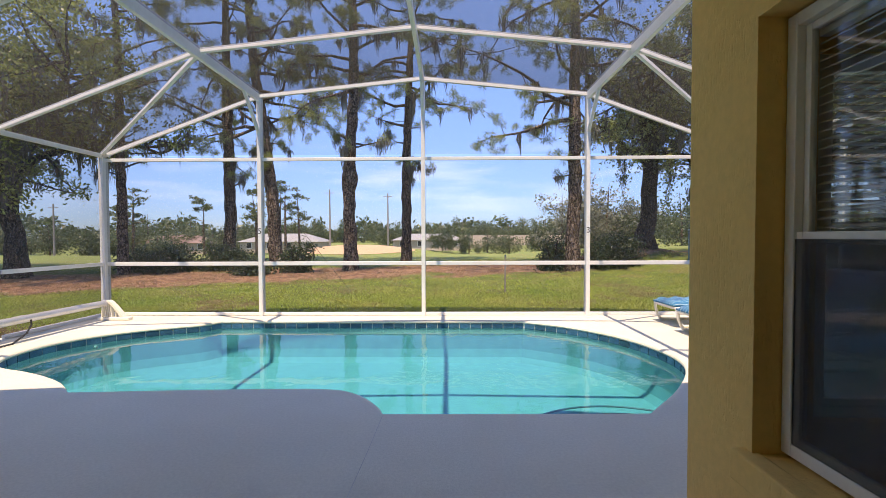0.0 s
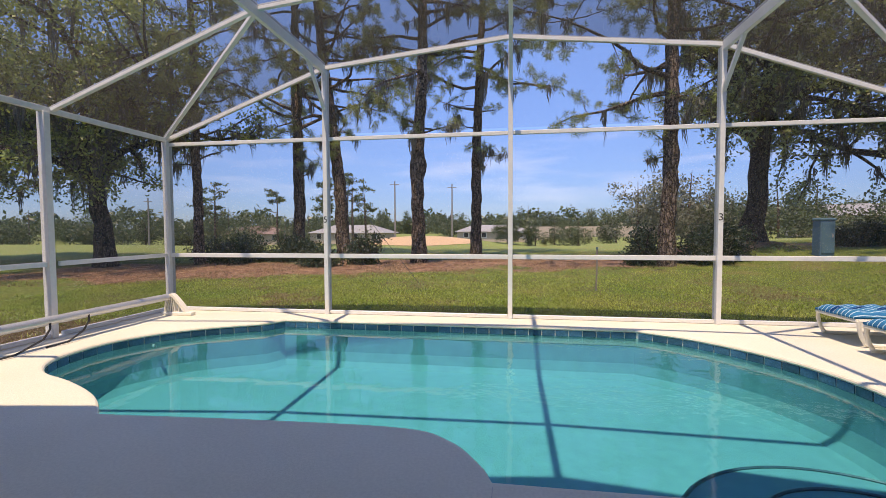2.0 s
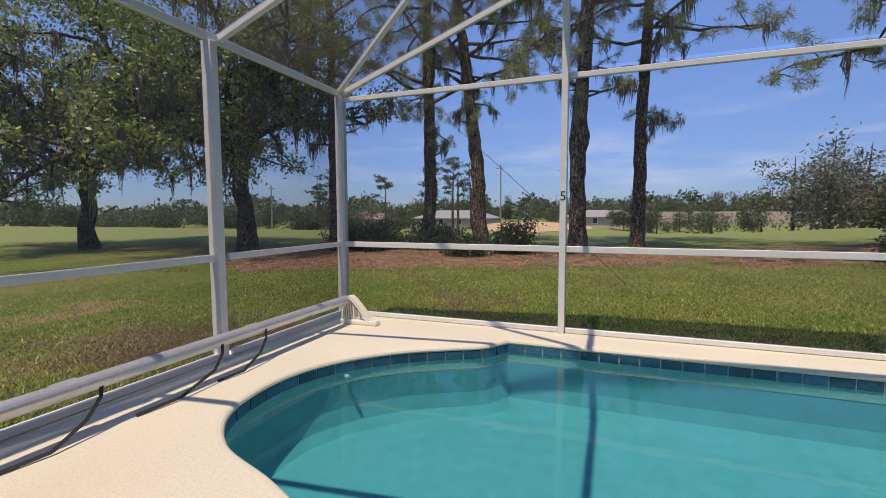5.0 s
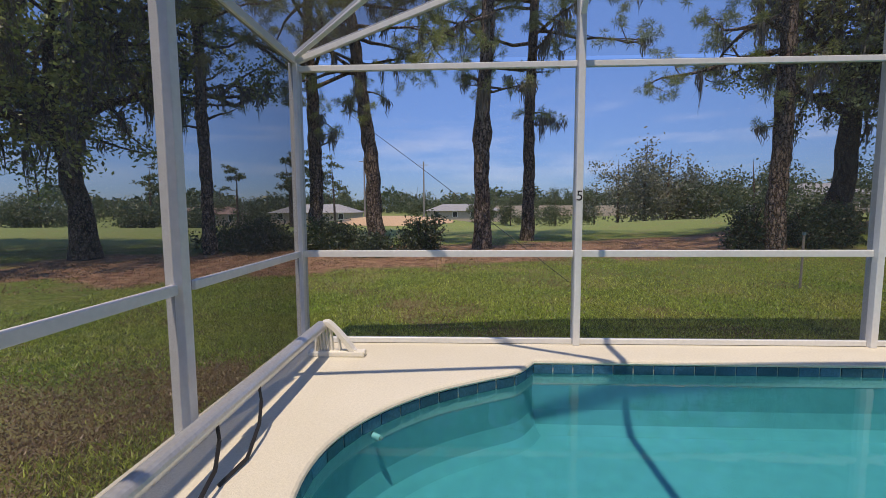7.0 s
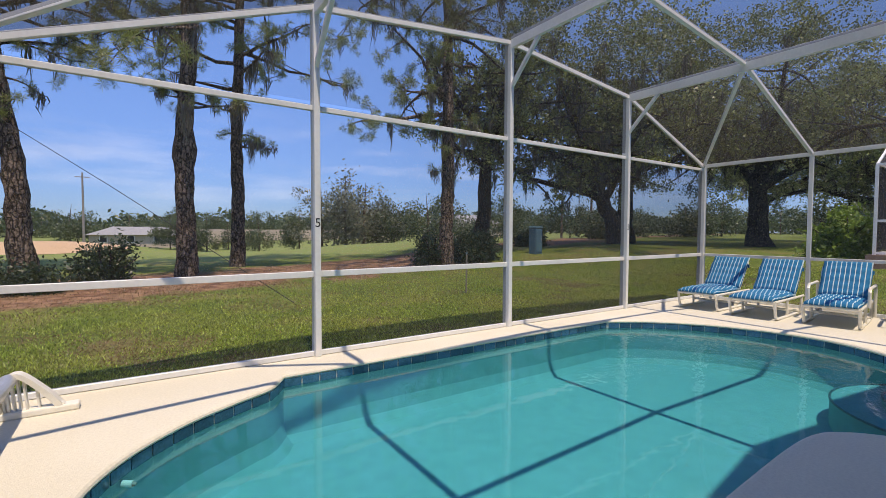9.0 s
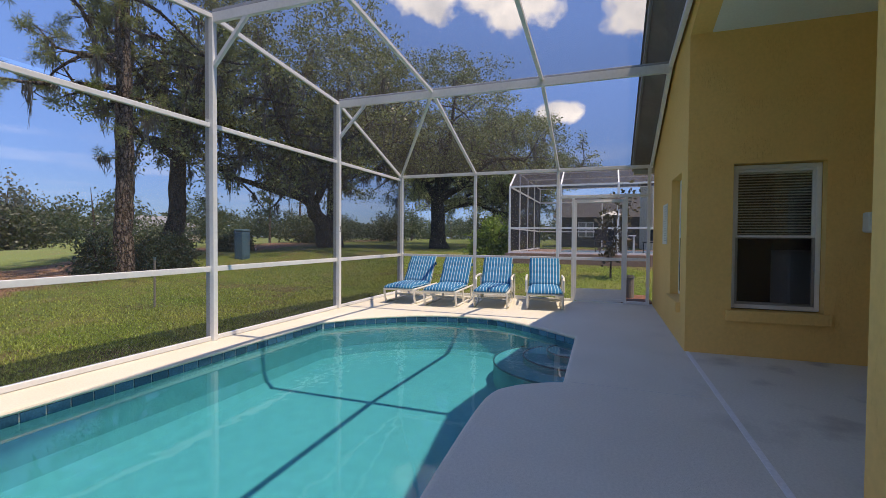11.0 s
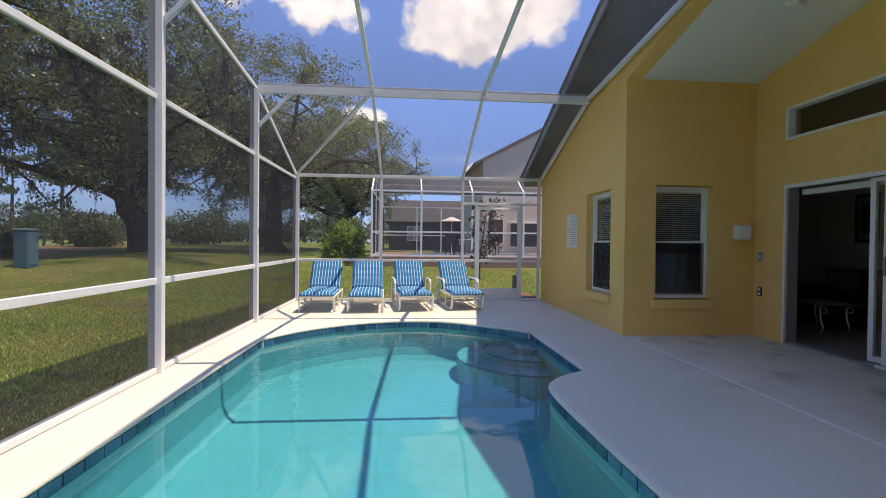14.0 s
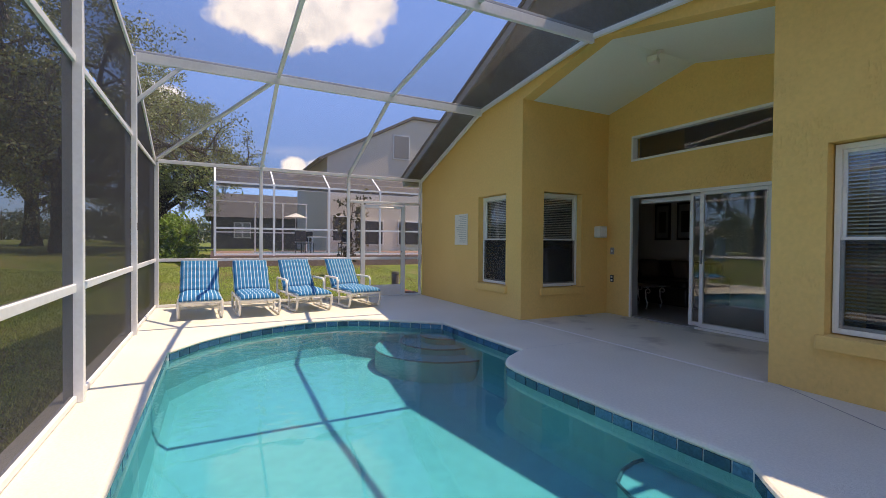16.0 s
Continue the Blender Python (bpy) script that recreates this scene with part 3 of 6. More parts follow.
# ---- ground ----
def build_ground():
    fine_x = sorted({*np.round(np.arange(-30, 30.1, 0.6), 3).tolist(), DECK_LO[0], DECK_HI[0]})
    fine_y = sorted({*np.round(np.arange(-14, 40.1, 0.6), 3).tolist(), DECK_HI[1]})
    xs = [-1500, -600, -300, -200, -140, -100, -80, -60, -50, -40, -35, *fine_x, 35, 40, 50, 60, 80, 100, 140, 200, 300, 600, 1500]
    ys = [-1500, -600, -300, -100, -50, -30, -20, *fine_y, 43, 46, 49, 52, 55, 58, 61, 64, 66, 68, 70, 72, 74, 76, 78, 81, 85, 90, 100, 120, 150, 200, 300, 600, 1500]
    verts = [(x, y, lie(x, y)) for y in ys for x in xs]
    w, faces = len(xs), []
    for j in range(len(ys) - 1):
        for i in range(w - 1):
            cx, cy = (xs[i] + xs[i + 1]) / 2, (ys[j] + ys[j + 1]) / 2
            if DECK_LO[0] < cx < DECK_HI[0] and -14 < cy < DECK_HI[1]:
                continue
            faces.append((j * w + i, j * w + i + 1, (j + 1) * w + i + 1, (j + 1) * w + i))
    tagged(new("ground", mesh_of("ground", verts, faces, M_GROUND, True)), "mown green lawn with brown straw beds and a fairway", "lawn", kind="structure")


build_ground()

# ---- pool and deck ----
POOL = [(-3.45, 6.95, 1), (1.20, 6.93, 1), (1.80, 6.50), (2.28, 5.85), (2.49, 5.15), (2.44, 4.55), (2.06, 3.92), (1.55, 3.33, 1), (-0.40, 3.31, 1),
        (-0.47, 3.47), (-0.67, 3.72), (-1.0, 3.85), (-2.0, 3.83), (-3.12, 3.76, 1), (-3.36, 3.98), (-3.62, 4.15), (-4.0, 4.33),
        (-4.44, 4.50), (-4.73, 4.8), (-4.83, 5.2), (-4.79, 5.6), (-4.60, 5.97), (-4.28, 6.30), (-3.90, 6.54), (-3.62, 6.70)]
RIM = smoothed(POOL, True, 6)


def inset(loop, d):
    """The loop moved sideways by d, to its outside if d is positive (loop runs clockwise seen from above)."""
    k, out = len(loop), []
    for i in range(k):
        a, b, c = loop[i - 1], loop[i], loop[(i + 1) % k]
        t = ((b - a).normalized() + (c - b).normalized()).normalized()
        out.append(b + Vector((-t.y, t.x)) * d)
    return out


def build_pool():
    # deck slab, with its rounded lip
    bm = bmesh.new()
    corner = [(DECK_LO[0], DECK_LO[1]), (DECK_HI[0], DECK_LO[1]), (DECK_HI[0], DECK_HI[1]), (DECK_LO[0], DECK_HI[1])]
    outer = [bm.verts.new((*c, 0)) for c in corner]
    lip = inset(RIM, 0.045)
    inner = [bm.verts.new((p.x, p.y, 0)) for p in lip]
    edges = [bm.edges.new((l[i], l[(i + 1) % len(l)])) for l in (outer, inner) for i in range(len(l))]
    bmesh.ops.triangle_fill(bm, use_beauty=True, use_dissolve=False, edges=edges)
    low = [bm.verts.new((*c, -0.3)) for c in corner]
    for i in range(4):
        bm.faces.new((outer[i], low[i], low[(i + 1) % 4], outer[(i + 1) % 4]))
    last = inner
    for d, z in ((0.02, -0.004), (0.006, -0.014), (0.0, -0.028), (0.008, -0.042), (0.03, -0.046)):
        ring = [bm.verts.new((p.x, p.y, z)) for p in inset(RIM, d)]
        for i in range(len(ring)):
            bm.faces.new((last[i], last[(i + 1) % len(ring)], ring[(i + 1) % len(ring)], ring[i]))
        last = ring
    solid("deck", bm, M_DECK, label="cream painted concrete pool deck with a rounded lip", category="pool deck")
    # shell: wall, cove and floor
    bm = bmesh.new()
    rings = []
    for d, z in ((0.022, -0.044), (0.022, -0.20), (0.018, -0.44), (-0.02, -0.56), (-0.09, -0.63)):
        rings.append([bm.verts.new((p.x, p.y, z)) for p in inset(RIM, d)])
    for a, b in zip(rings, rings[1:]):
        for i in range(len(a)):
            bm.faces.new((a[i], b[i], b[(i + 1) % len(a)], a[(i + 1) % len(a)]))
    es = [bm.edges.get((rings[-1][i], rings[-1][(i + 1) % len(rings[-1])])) for i in range(len(rings[-1]))]
    bmesh.ops.triangle_fill(bm, use_beauty=True, edges=es)
    shell = solid("pool_shell", bm, M_PLASTER, label="pale turquoise plaster swimming pool basin", category="pool")
    # tanning steps in the corner beside the deck, as quarter rounds
    cx, cy = 1.55, 3.31
    for r, top in ((1.04, -0.36), (0.66, -0.28), (0.36, -0.20)):
        arc = [(cx + r * math.cos(a) * 0.98, cy + r * math.sin(a) * 1.02) for k in range(21) for a in (radians(40 + k * 7.0),)]
        bm = bmesh.new()
        prism(bm, [(cx, cy), *arc], "z", -0.66, top)
        step = part("step", bm, M_PLASTER, shell)
        bm = bmesh.new()
        tube(bm, [(x, y, top + 0.004) for x, y in arc], 0.012, 6)
        part("step_edge", bm, M_EDGE, shell, "dark tiled step edge")
    # rounded underwater seat at the near side, with a tiled edge
    rim = [(-2.42, 3.05), (-2.43, 3.88), (-2.47, 4.03), (-2.57, 4.19), (-2.72, 4.25), (-2.95, 4.2), (-3.25, 4.05), (-3.45, 3.85), (-3.6, 3.6)]
    bm = bmesh.new()
    prism(bm, [*rim, (-3.6, 3.05)], "z", -0.66, -0.30)
    part("seat", bm, M_PLASTER, shell)
    part("seat_edge", tube(bmesh.new(), [(x, y, -0.296) for x, y in rim], 0.014, 6), M_EDGE, shell, "dark tiled seat edge")
    # water
    bm = bmesh.new()
    vs = [bm.verts.new((p.x, p.y, WATER)) for p in inset(RIM, 0.02)]
    es = [bm.edges.new((vs[i], vs[(i + 1) % len(vs)])) for i in range(len(vs))]
    bmesh.ops.triangle_fill(bm, use_beauty=True, edges=es)
    for f in bm.faces:
        if f.normal.z < 0:
            f.normal_flip()
    me = bpy.data.meshes.new("water")
    bm.to_mesh(me)
    bm.free()
    me.materials.append(M_WATER)
    tagged(new("water", me), "clear turquoise pool water with light ripples", "water", kind="structure")
    return shell


POOL_SHELL = build_pool()


# ---- screen enclosure ----
def build_cage():
    cage = thing("screen_enclosure", label="white aluminium pool screen enclosure with dark mesh panels", category="screen enclosure")

    def member(name, a, b, w, h, up=(0, 0, 1), label=""):
        return part(name, bar(bmesh.new(), a, b, w, h, up), M_WHITE, cage, label)

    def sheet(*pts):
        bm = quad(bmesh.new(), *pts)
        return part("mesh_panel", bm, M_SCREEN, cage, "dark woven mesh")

    # back wall
    for i, x in enumerate(POSTS_X):
        w = 0.08 if i in (0, 4) else 0.062
        member("post", (x, BACK_Y, 0.0), (x, BACK_Y, ROOF_Z[i] - 0.03), w, 0.125, (0, 1, 0))
    for i in range(4):
        a, b = POSTS_X[i] + 0.034, POSTS_X[i + 1] - 0.034
        for z, h in ((EAVE - 0.07, 0.052), (RAIL, 0.062), (0.03, 0.05)):
            member("rail", (a, BACK_Y, z), (b, BACK_Y, z), 0.045, h)
        member("roof_rail", (POSTS_X[i], BACK_Y, ROOF_Z[i]), (POSTS_X[i + 1], BACK_Y, ROOF_Z[i + 1]), 0.05, 0.062)
    # side walls
    for x in (LEFT_X, RIGHT_X):
        for y in (POSTS_Y[1:] if x > 0 else (5.55, 3.82, 2.22)):
            member("post", (x, y, 0.0), (x, y, EAVE - 0.03), 0.05 if x > 0 else 0.10, 0.06 if x > 0 else 0.075, (0, 1, 0))
        member("eave_beam", (x, BACK_Y - 0.045, EAVE), (x, POSTS_Y[-1] - 0.05, EAVE), 0.052, 0.065)
        for i in range(3):
            a, b = POSTS_Y[i] - 0.03, POSTS_Y[i + 1] + 0.03
            if x > 0 and i == 2:
                continue
            for z, h in ((RAIL, 0.055), (0.03, 0.05)):
                member("rail", (x, a, z), (x, b, z), 0.045, h)
    # door bay beside the house
    member("post", (RIGHT_X, 3.60, 0.0), (RIGHT_X, 3.60, 2.06), 0.05, 0.05, (0, 1, 0))
    member("post", (RIGHT_X, 2.62, 0.0), (RIGHT_X, 2.62, 2.06), 0.05, 0.05, (0, 1, 0))
    member("rail", (RIGHT_X, 3.87, 2.09), (RIGHT_X, 2.25, 2.09), 0.045, 0.055)
    for a, b in ((3.87, 3.63), (2.59, 2.25)):
        member("rail", (RIGHT_X, a, RAIL), (RIGHT_X, b, RAIL), 0.045, 0.055)
        member("rail", (RIGHT_X, a, 0.03), (RIGHT_X, b, 0.03), 0.045, 0.05)
    # roof beams to the house, and the cross members
    for i in (1, 2, 3):
        member("roof_beam", (POSTS_X[i], BACK_Y - 0.05, ROOF_Z[i] - 0.02), (POSTS_X[i], 2.19, ROOF_Z[i] - 0.02), 0.052, 0.15)
    for y in POSTS_Y[1:3]:
        for i in range(4):
            member("purlin", (POSTS_X[i], y, ROOF_Z[i] + 0.01), (POSTS_X[i + 1], y, ROOF_Z[i + 1] + 0.01), 0.05, 0.055)
    # receiver channel along the gable wall
    for i in range(4):
        member("receiver", (POSTS_X[i], 2.19, ROOF_Z[i]), (POSTS_X[i + 1], 2.19, ROOF_Z[i + 1]), 0.05, 0.07)
    # braces: from the corners up to the beams, and knees on the posts
    for s, c, k in ((LEFT_X, -3.0, 1), (RIGHT_X, 2.34, 3)):
        member("brace", (s, BACK_Y - 0.02, EAVE + 0.03), (c, POSTS_Y[1], ROOF_Z[k] - 0.01), 0.05, 0.05)
    for i in (1, 2, 3):
        z = ROOF_Z[i]
        member("knee_brace", (POSTS_X[i], BACK_Y - 0.03, z - 0.62), (POSTS_X[i], BACK_Y - 0.55, z - 0.08), 0.045, 0.05)
    # mesh
    for i in range(4):
        a, b = POSTS_X[i], POSTS_X[i + 1]
        for z0, z1 in ((0.05, RAIL), (RAIL, EAVE - 0.03)):
            sheet((a, BACK_Y, z0), (b, BACK_Y, z0), (b, BACK_Y, z1), (a, BACK_Y, z1))
        bm = bmesh.new()
        top = [(a, BACK_Y, EAVE), (b, BACK_Y, EAVE), (b, BACK_Y, ROOF_Z[i + 1]), (a, BACK_Y, ROOF_Z[i])]
        if i == 0:
            top.pop(3)
        if i == 3:
            top.pop(2)
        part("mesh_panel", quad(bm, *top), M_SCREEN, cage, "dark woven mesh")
        for j in range(3):
            y0, y1 = POSTS_Y[j], POSTS_Y[j + 1]
            sheet((a, y0, ROOF_Z[i] + 0.02), (b, y0, ROOF_Z[i + 1] + 0.02), (b, y1, ROOF_Z[i + 1] + 0.02), (a, y1, ROOF_Z[i] + 0.02))
    for x in (LEFT_X, RIGHT_X):
        for j in range(3):
            y0, y1 = POSTS_Y[j], POSTS_Y[j + 1]
            bands = ((0.05, RAIL), (RAIL, EAVE)) if not (x > 0 and j == 2) else ((2.09, EAVE),)
            for z0, z1 in bands:
                sheet((x, y0, z0), (x, y1, z0), (x, y1, z1), (x, y0, z1))
    for a, b in ((3.90, 3.60), (2.62, 2.22)):
        for z0, z1 in ((0.05, RAIL), (RAIL, 2.06)):
            sheet((RIGHT_X, a, z0), (RIGHT_X, b, z0), (RIGHT_X, b, z1), (RIGHT_X, a, z1))
    # panel numbers on two posts
    for text, x in (("5", -3.0), ("3", 2.34)):
        cu = bpy.data.curves.new("number", "FONT")
        cu.body, cu.size, cu.align_x, cu.extrude = text, 0.13, "CENTER", 0.001
        me = bpy.data.meshes.new_from_object(new("lettering", cu))
        bpy.data.objects.remove(bpy.data.objects["lettering"])
        me.materials.append(M_BLACK)
        ob = new("post_number", me)
        ob.parent = cage
        ob.matrix_basis = pose(x, BACK_Y - 0.0635, 1.35, 90, 0, 0)
        tagged(ob, "black stencilled post number")
    # screen door
    door = thing("screen_door", (RIGHT_X, 3.11, 0), label="white aluminium screen door with a solid kick plate", category="door")
    for a, b, w, h in (((0, -0.45, 0.03), (0, -0.45, 2.03), 0.04, 0.06), ((0, 0.45, 0.03), (0, 0.45, 2.03), 0.04, 0.06)):
        part("stile", bar(bmesh.new(), a, b, w, h, (0, 1, 0)), M_WHITE, door)
    for z, h in ((2.0, 0.07), (RAIL, 0.06), (0.05, 0.06)):
        part("rail", bar(bmesh.new(), (0, -0.42, z), (0, 0.42, z), 0.035, h), M_WHITE, door)
    part("kick_plate", boxed((-0.006, -0.42, 0.08), (0.006, 0.42, 0.27)), M_WHITE, door)
    for z0, z1 in ((0.27, RAIL - 0.03), (RAIL + 0.03, 1.965)):
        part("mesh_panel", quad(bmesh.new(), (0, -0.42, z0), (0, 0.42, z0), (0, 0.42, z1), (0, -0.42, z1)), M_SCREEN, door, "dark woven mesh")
    part("closer", tube(bmesh.new(), [(-0.05, -0.3, 1.98), (-0.05, 0.1, 1.98)], 0.018), M_WHITE, door)
    part("handle", tube(bmesh.new(), [(-0.02, -0.42, 1.02), (-0.07, -0.42, 1.0), (-0.07, -0.36, 1.0)], 0.01), M_PLATE, door)


build_cage()


# ---- house ----
def wall_with_holes(name, axis, face, thick, u0, u1, z0, z1, holes, top=None, **tags):
    """A wall on the plane axis=face, thick behind it, over u0..u1, with rectangular openings. top: the upper edge as pairs (u, z)."""
    bm = bmesh.new()
    us = sorted({u0, u1, *[h[0] for h in holes], *[h[1] for h in holes], *[p[0] for p in (top or []) if u0 < p[0] < u1]})
    for a, b in zip(us, us[1:]):
        cuts = sorted([(h[2], h[3]) for h in holes if h[0] <= a and b <= h[1]])
        spans, low = [], z0
        for c0, c1 in cuts:
            if c0 > low:
                spans.append((low, c0, False))
            low = c1
        spans.append((low, z1, True))
        for s0, s1, last in spans:
            ta, tb = s1, s1
            if last and top:
                ta, tb = (float(np.interp(u, [p[0] for p in top], [p[1] for p in top])) for u in (a, b))
            out = [(a, s0), (b, s0), (b, tb), (a, ta)]
            prism(bm, out, axis, face, face - thick)
    bmesh.ops.remove_doubles(bm, verts=bm.verts, dist=1e-5)
    return solid(name, bm, M_STUCCO, **tags)


def gable_z(x):
    return 2.66 + 0.42 * (5.15 - x) if x > -0.4 else 4.99 - 0.42 * (-0.4 - x)


def header_z(x):
    return float(np.interp(x, (-2.4, -0.4, 1.19), (3.38, 3.85, 3.50)))


def window(name, axis, face, u0, u1, z0, z1, out, label, full=False):
    """A white vinyl single-hung window in its recess, with blinds. out: +1 or -1, the way it faces along the axis."""
    w = tagged(thing(name), label, "window", kind="structure")

    def bx(u_a, u_b, za, zb, d0, d1):
        lo, hi = sorted((face + out * d0, face + out * d1))
        return ((lo, u_a, za), (hi, u_b, zb)) if axis == "x" else ((u_a, lo, za), (u_b, hi, zb))

    zm = (z0 + z1) / 2
    f = 0.045
    for a in ((u0, u0 + f, z0, z1), (u1 - f, u1, z0, z1), (u0 + f, u1 - f, z1 - f, z1), (u0 + f, u1 - f, z0, z0 + f)):
        part("frame", boxed(*bx(*a, -0.06, 0.0), 0.004), M_FRAME, w)
    for za, zb, d in ((zm - 0.02, z1 - f, -0.03), (z0 + f, zm + 0.02, -0.01)):
        s = 0.026
        sash = part("sash", boxed(*bx(u0 + f, u0 + f + s, za, zb, d - 0.025, d), 0.003), M_FRAME, w)
        for a in ((u1 - f - s, u1 - f, za, zb), (u0 + f + s, u1 - f - s, zb - s, zb), (u0 + f + s, u1 - f - s, za, za + s)):
            part("bar", boxed(*bx(*a, d - 0.025, d), 0.003), M_FRAME, sash)
        part("pane", boxed(*bx(u0 + f + s, u1 - f - s, za + s, zb - s, d - 0.015, d - 0.011)), M_GLASS, sash).visible_shadow = False
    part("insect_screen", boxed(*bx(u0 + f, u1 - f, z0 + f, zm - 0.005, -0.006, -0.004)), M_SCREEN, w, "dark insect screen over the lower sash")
    # blinds hang behind the glass
    blind = part("blind", boxed(*bx(u0 + 0.06, u1 - 0.06, z1 - 0.09, z1 - 0.055, -0.10, -0.065)), M_BLIND, w, "white venetian blind")
    z = z1 - 0.11
    while z > (z0 + 0.1 if full else zm - 0.02):
        lo, hi = Vector(bx(u0 + 0.06, u1 - 0.06, z, z, -0.08, -0.08)[0]), Vector(bx(u0 + 0.06, u1 - 0.06, z, z, -0.08, -0.08)[1])
        tilt = Vector((-out, 0, 0.45)) if axis == "x" else Vector((0, -out, 0.45))
        part("slat", bar(bmesh.new(), lo, hi, 0.004, 0.024, tilt, 0), M_BLIND, blind)
        z -= 0.03
    # stucco sill
    part("sill", boxed(*bx(u0 - 0.06, u1 + 0.06, z0 - 0.13, z0 - 0.012, 0.065, 0.15), 0.01), M_STUCCO, w, "painted stucco sill")
    return w


def build_house():
    # gable wall right of the porch, with its window
    top_r = [(1.19, gable_z(1.19)), (5.0, gable_z(5.0))]
    wall_with_holes("wall_gable", "y", 2.13, 0.18, 1.19, 5.0, -0.3, 9, [(1.62, 2.50, 0.50, 2.06)], top_r, label="ochre painted stucco gable wall", category="wall")
    wall_with_holes("wall_gable_left", "y", 2.05, 0.18, -5.6, -2.345, -0.3, 9, [(-3.63, -2.75, 0.50, 2.06)],
                    [(-5.6, gable_z(-5.6)), (-2.345, gable_z(-2.345))], label="ochre painted stucco wall beside the porch", category="wall")
    wall_with_holes("wall_porch_right", "x", 1.19, -0.18, 0.25, 1.95, -0.3, 3.6, [(0.87, 1.69, 0.49, 2.07)], label="ochre stucco side wall of the porch", category="wall")
    bm = boxed((-2.525, 0.25, -0.3), (-2.345, 1.87, 3.6))
    solid("wall_porch_left", bm, M_STUCCO, label="ochre stucco side wall of the porch", category="wall")
    wall_with_holes("wall_porch_back", "y", 0.25, 0.2, -2.56, 1.37, -0.3, 9, [(-1.50, 0.70, 0.0, 2.03), (-1.50, 0.70, 2.60, 3.02)],
                    [(-2.56, 3.9), (-0.4, 4.3), (1.37, 3.9)], label="ochre stucco back wall of the covered porch", category="wall")
    # header over the porch opening
    bm = bmesh.new()
    prism(bm, [(1.19, 3.50), (1.19, gable_z(1.19)), (-0.4, gable_z(-0.4)), (-2.345, gable_z(-2.345)), (-2.345, 3.393), (-0.4, 3.85)], "y", 2.128, 1.92)
    solid("wall_header", bm, M_STUCCO, label="ochre stucco band above the porch opening", category="wall")
    # sloping porch ceiling
    bm = bmesh.new()
    prism(bm, [(1.30, 3.475), (-0.4, 3.86), (-2.5, 3.375), (-2.5, 3.475), (-0.4, 3.96), (1.30, 3.575)], "y", 0.2, 1.918)
    solid("ceiling", bm, M_CEIL, label="pale green-white vaulted porch ceiling", category="ceiling")
    # soffit, fascia and roof
    bm = bmesh.new()
    xs = [5.25, 4.0, 2.34, 1.0, -0.4, -2.0, -3.6, -5.7]
    rows = [[(x, 2.195, roof_z(x) + 0.04 if x < RIGHT_X else gable_z(x) - 0.03), (x, 2.48, gable_z(x)), (x, 2.48, gable_z(x) + 0.03), (x, 2.10, gable_z(x) + 0.04)] for x in xs]
    vs = [[bm.verts.new(p) for p in r] for r in rows]
    for a, b in zip(vs, vs[1:]):
        for k in range(4):
            bm.faces.new((a[k], a[(k + 1) % 4], b[(k + 1) % 4], b[k]))
    solid("soffit", bm, M_SOFFIT, label="grey-brown stained soffit under the roof edge", category="soffit")
    bm = bmesh.new()
    for a, b in ((5.3, -0.4), (-0.4, -5.7)):
        bar(bm, (a, 2.50, gable_z(a) + 0.07), (b, 2.50, gable_z(b) + 0.07), 0.035, 0.17)
    solid("fascia", bm, M_FASCIA, label="weathered grey roof fascia", category="fascia")
    bm = bmesh.new()
    prism(bm, [(5.35, gable_z(5.35) + 0.12), (-0.4, gable_z(-0.4) + 0.12), (-6.0, gable_z(-6.0) + 0.12), (-6.0, gable_z(-6.0) + 0.17), (-0.4, gable_z(-0.4) + 0.18), (5.35, gable_z(5.35) + 0.17)], "y", 2.54, -9.0)
    solid("roof", bm, M_SHINGLE, label="grey-brown shingle roof", category="roof")
    bm = bmesh.new()
    bar(bm, (5.27, 2.48, 2.60), (5.27, -9, 2.60), 0.12, 0.13)
    solid("gutter", bm, M_FASCIA, label="grey eave gutter", category="gutter")
    # outer side wall of the house, closing it
    solid("wall_side", boxed((4.82, -9, -0.3), (4.998, 1.945, 2.70)), M_STUCCO, label="ochre stucco side wall", category="wall")
    solid("wall_side_left", boxed((-5.6, -9, -0.3), (-5.42, 1.865, 2.70)), M_STUCCO, label="ochre stucco side wall", category="wall")
    solid("wall_rear", boxed((-5.418, -9, -0.3), (4.818, -8.82, 2.70)), M_STUCCO, label="ochre stucco rear wall", category="wall")
    window("window_1", "x", 1.29, 0.875, 1.685, 0.505, 2.06, -1, "white vinyl single-hung window with a half-raised blind")
    window("window_2", "y", 2.03, 1.63, 2.49, 0.51, 2.05, 1, "white vinyl single-hung window with a half-raised blind")
    window("window_3", "y", 1.95, -3.62, -2.76, 0.51, 2.05, 1, "white vinyl single-hung window with its blind let down", True)
    # rooms behind the windows; their darkness is put into the wall colour
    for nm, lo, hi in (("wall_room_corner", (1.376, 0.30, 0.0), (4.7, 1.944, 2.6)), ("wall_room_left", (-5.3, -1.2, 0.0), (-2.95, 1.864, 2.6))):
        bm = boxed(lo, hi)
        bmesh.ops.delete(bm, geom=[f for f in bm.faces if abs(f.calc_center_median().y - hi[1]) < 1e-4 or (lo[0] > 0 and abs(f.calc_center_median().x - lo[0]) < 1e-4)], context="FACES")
        solid(nm, bm, M_SHADED, label="room walls behind the glass, coloured dark for an unlit room", category="wall")
    fr = thing("fridge", (2.35, 0.62, 0.0), label="pale fridge in the dark room", category="fridge")
    part("body", boxed((-0.32, -0.3, 0.02), (0.30, 0.3, 1.12), 0.015), M_WHITE, fr)
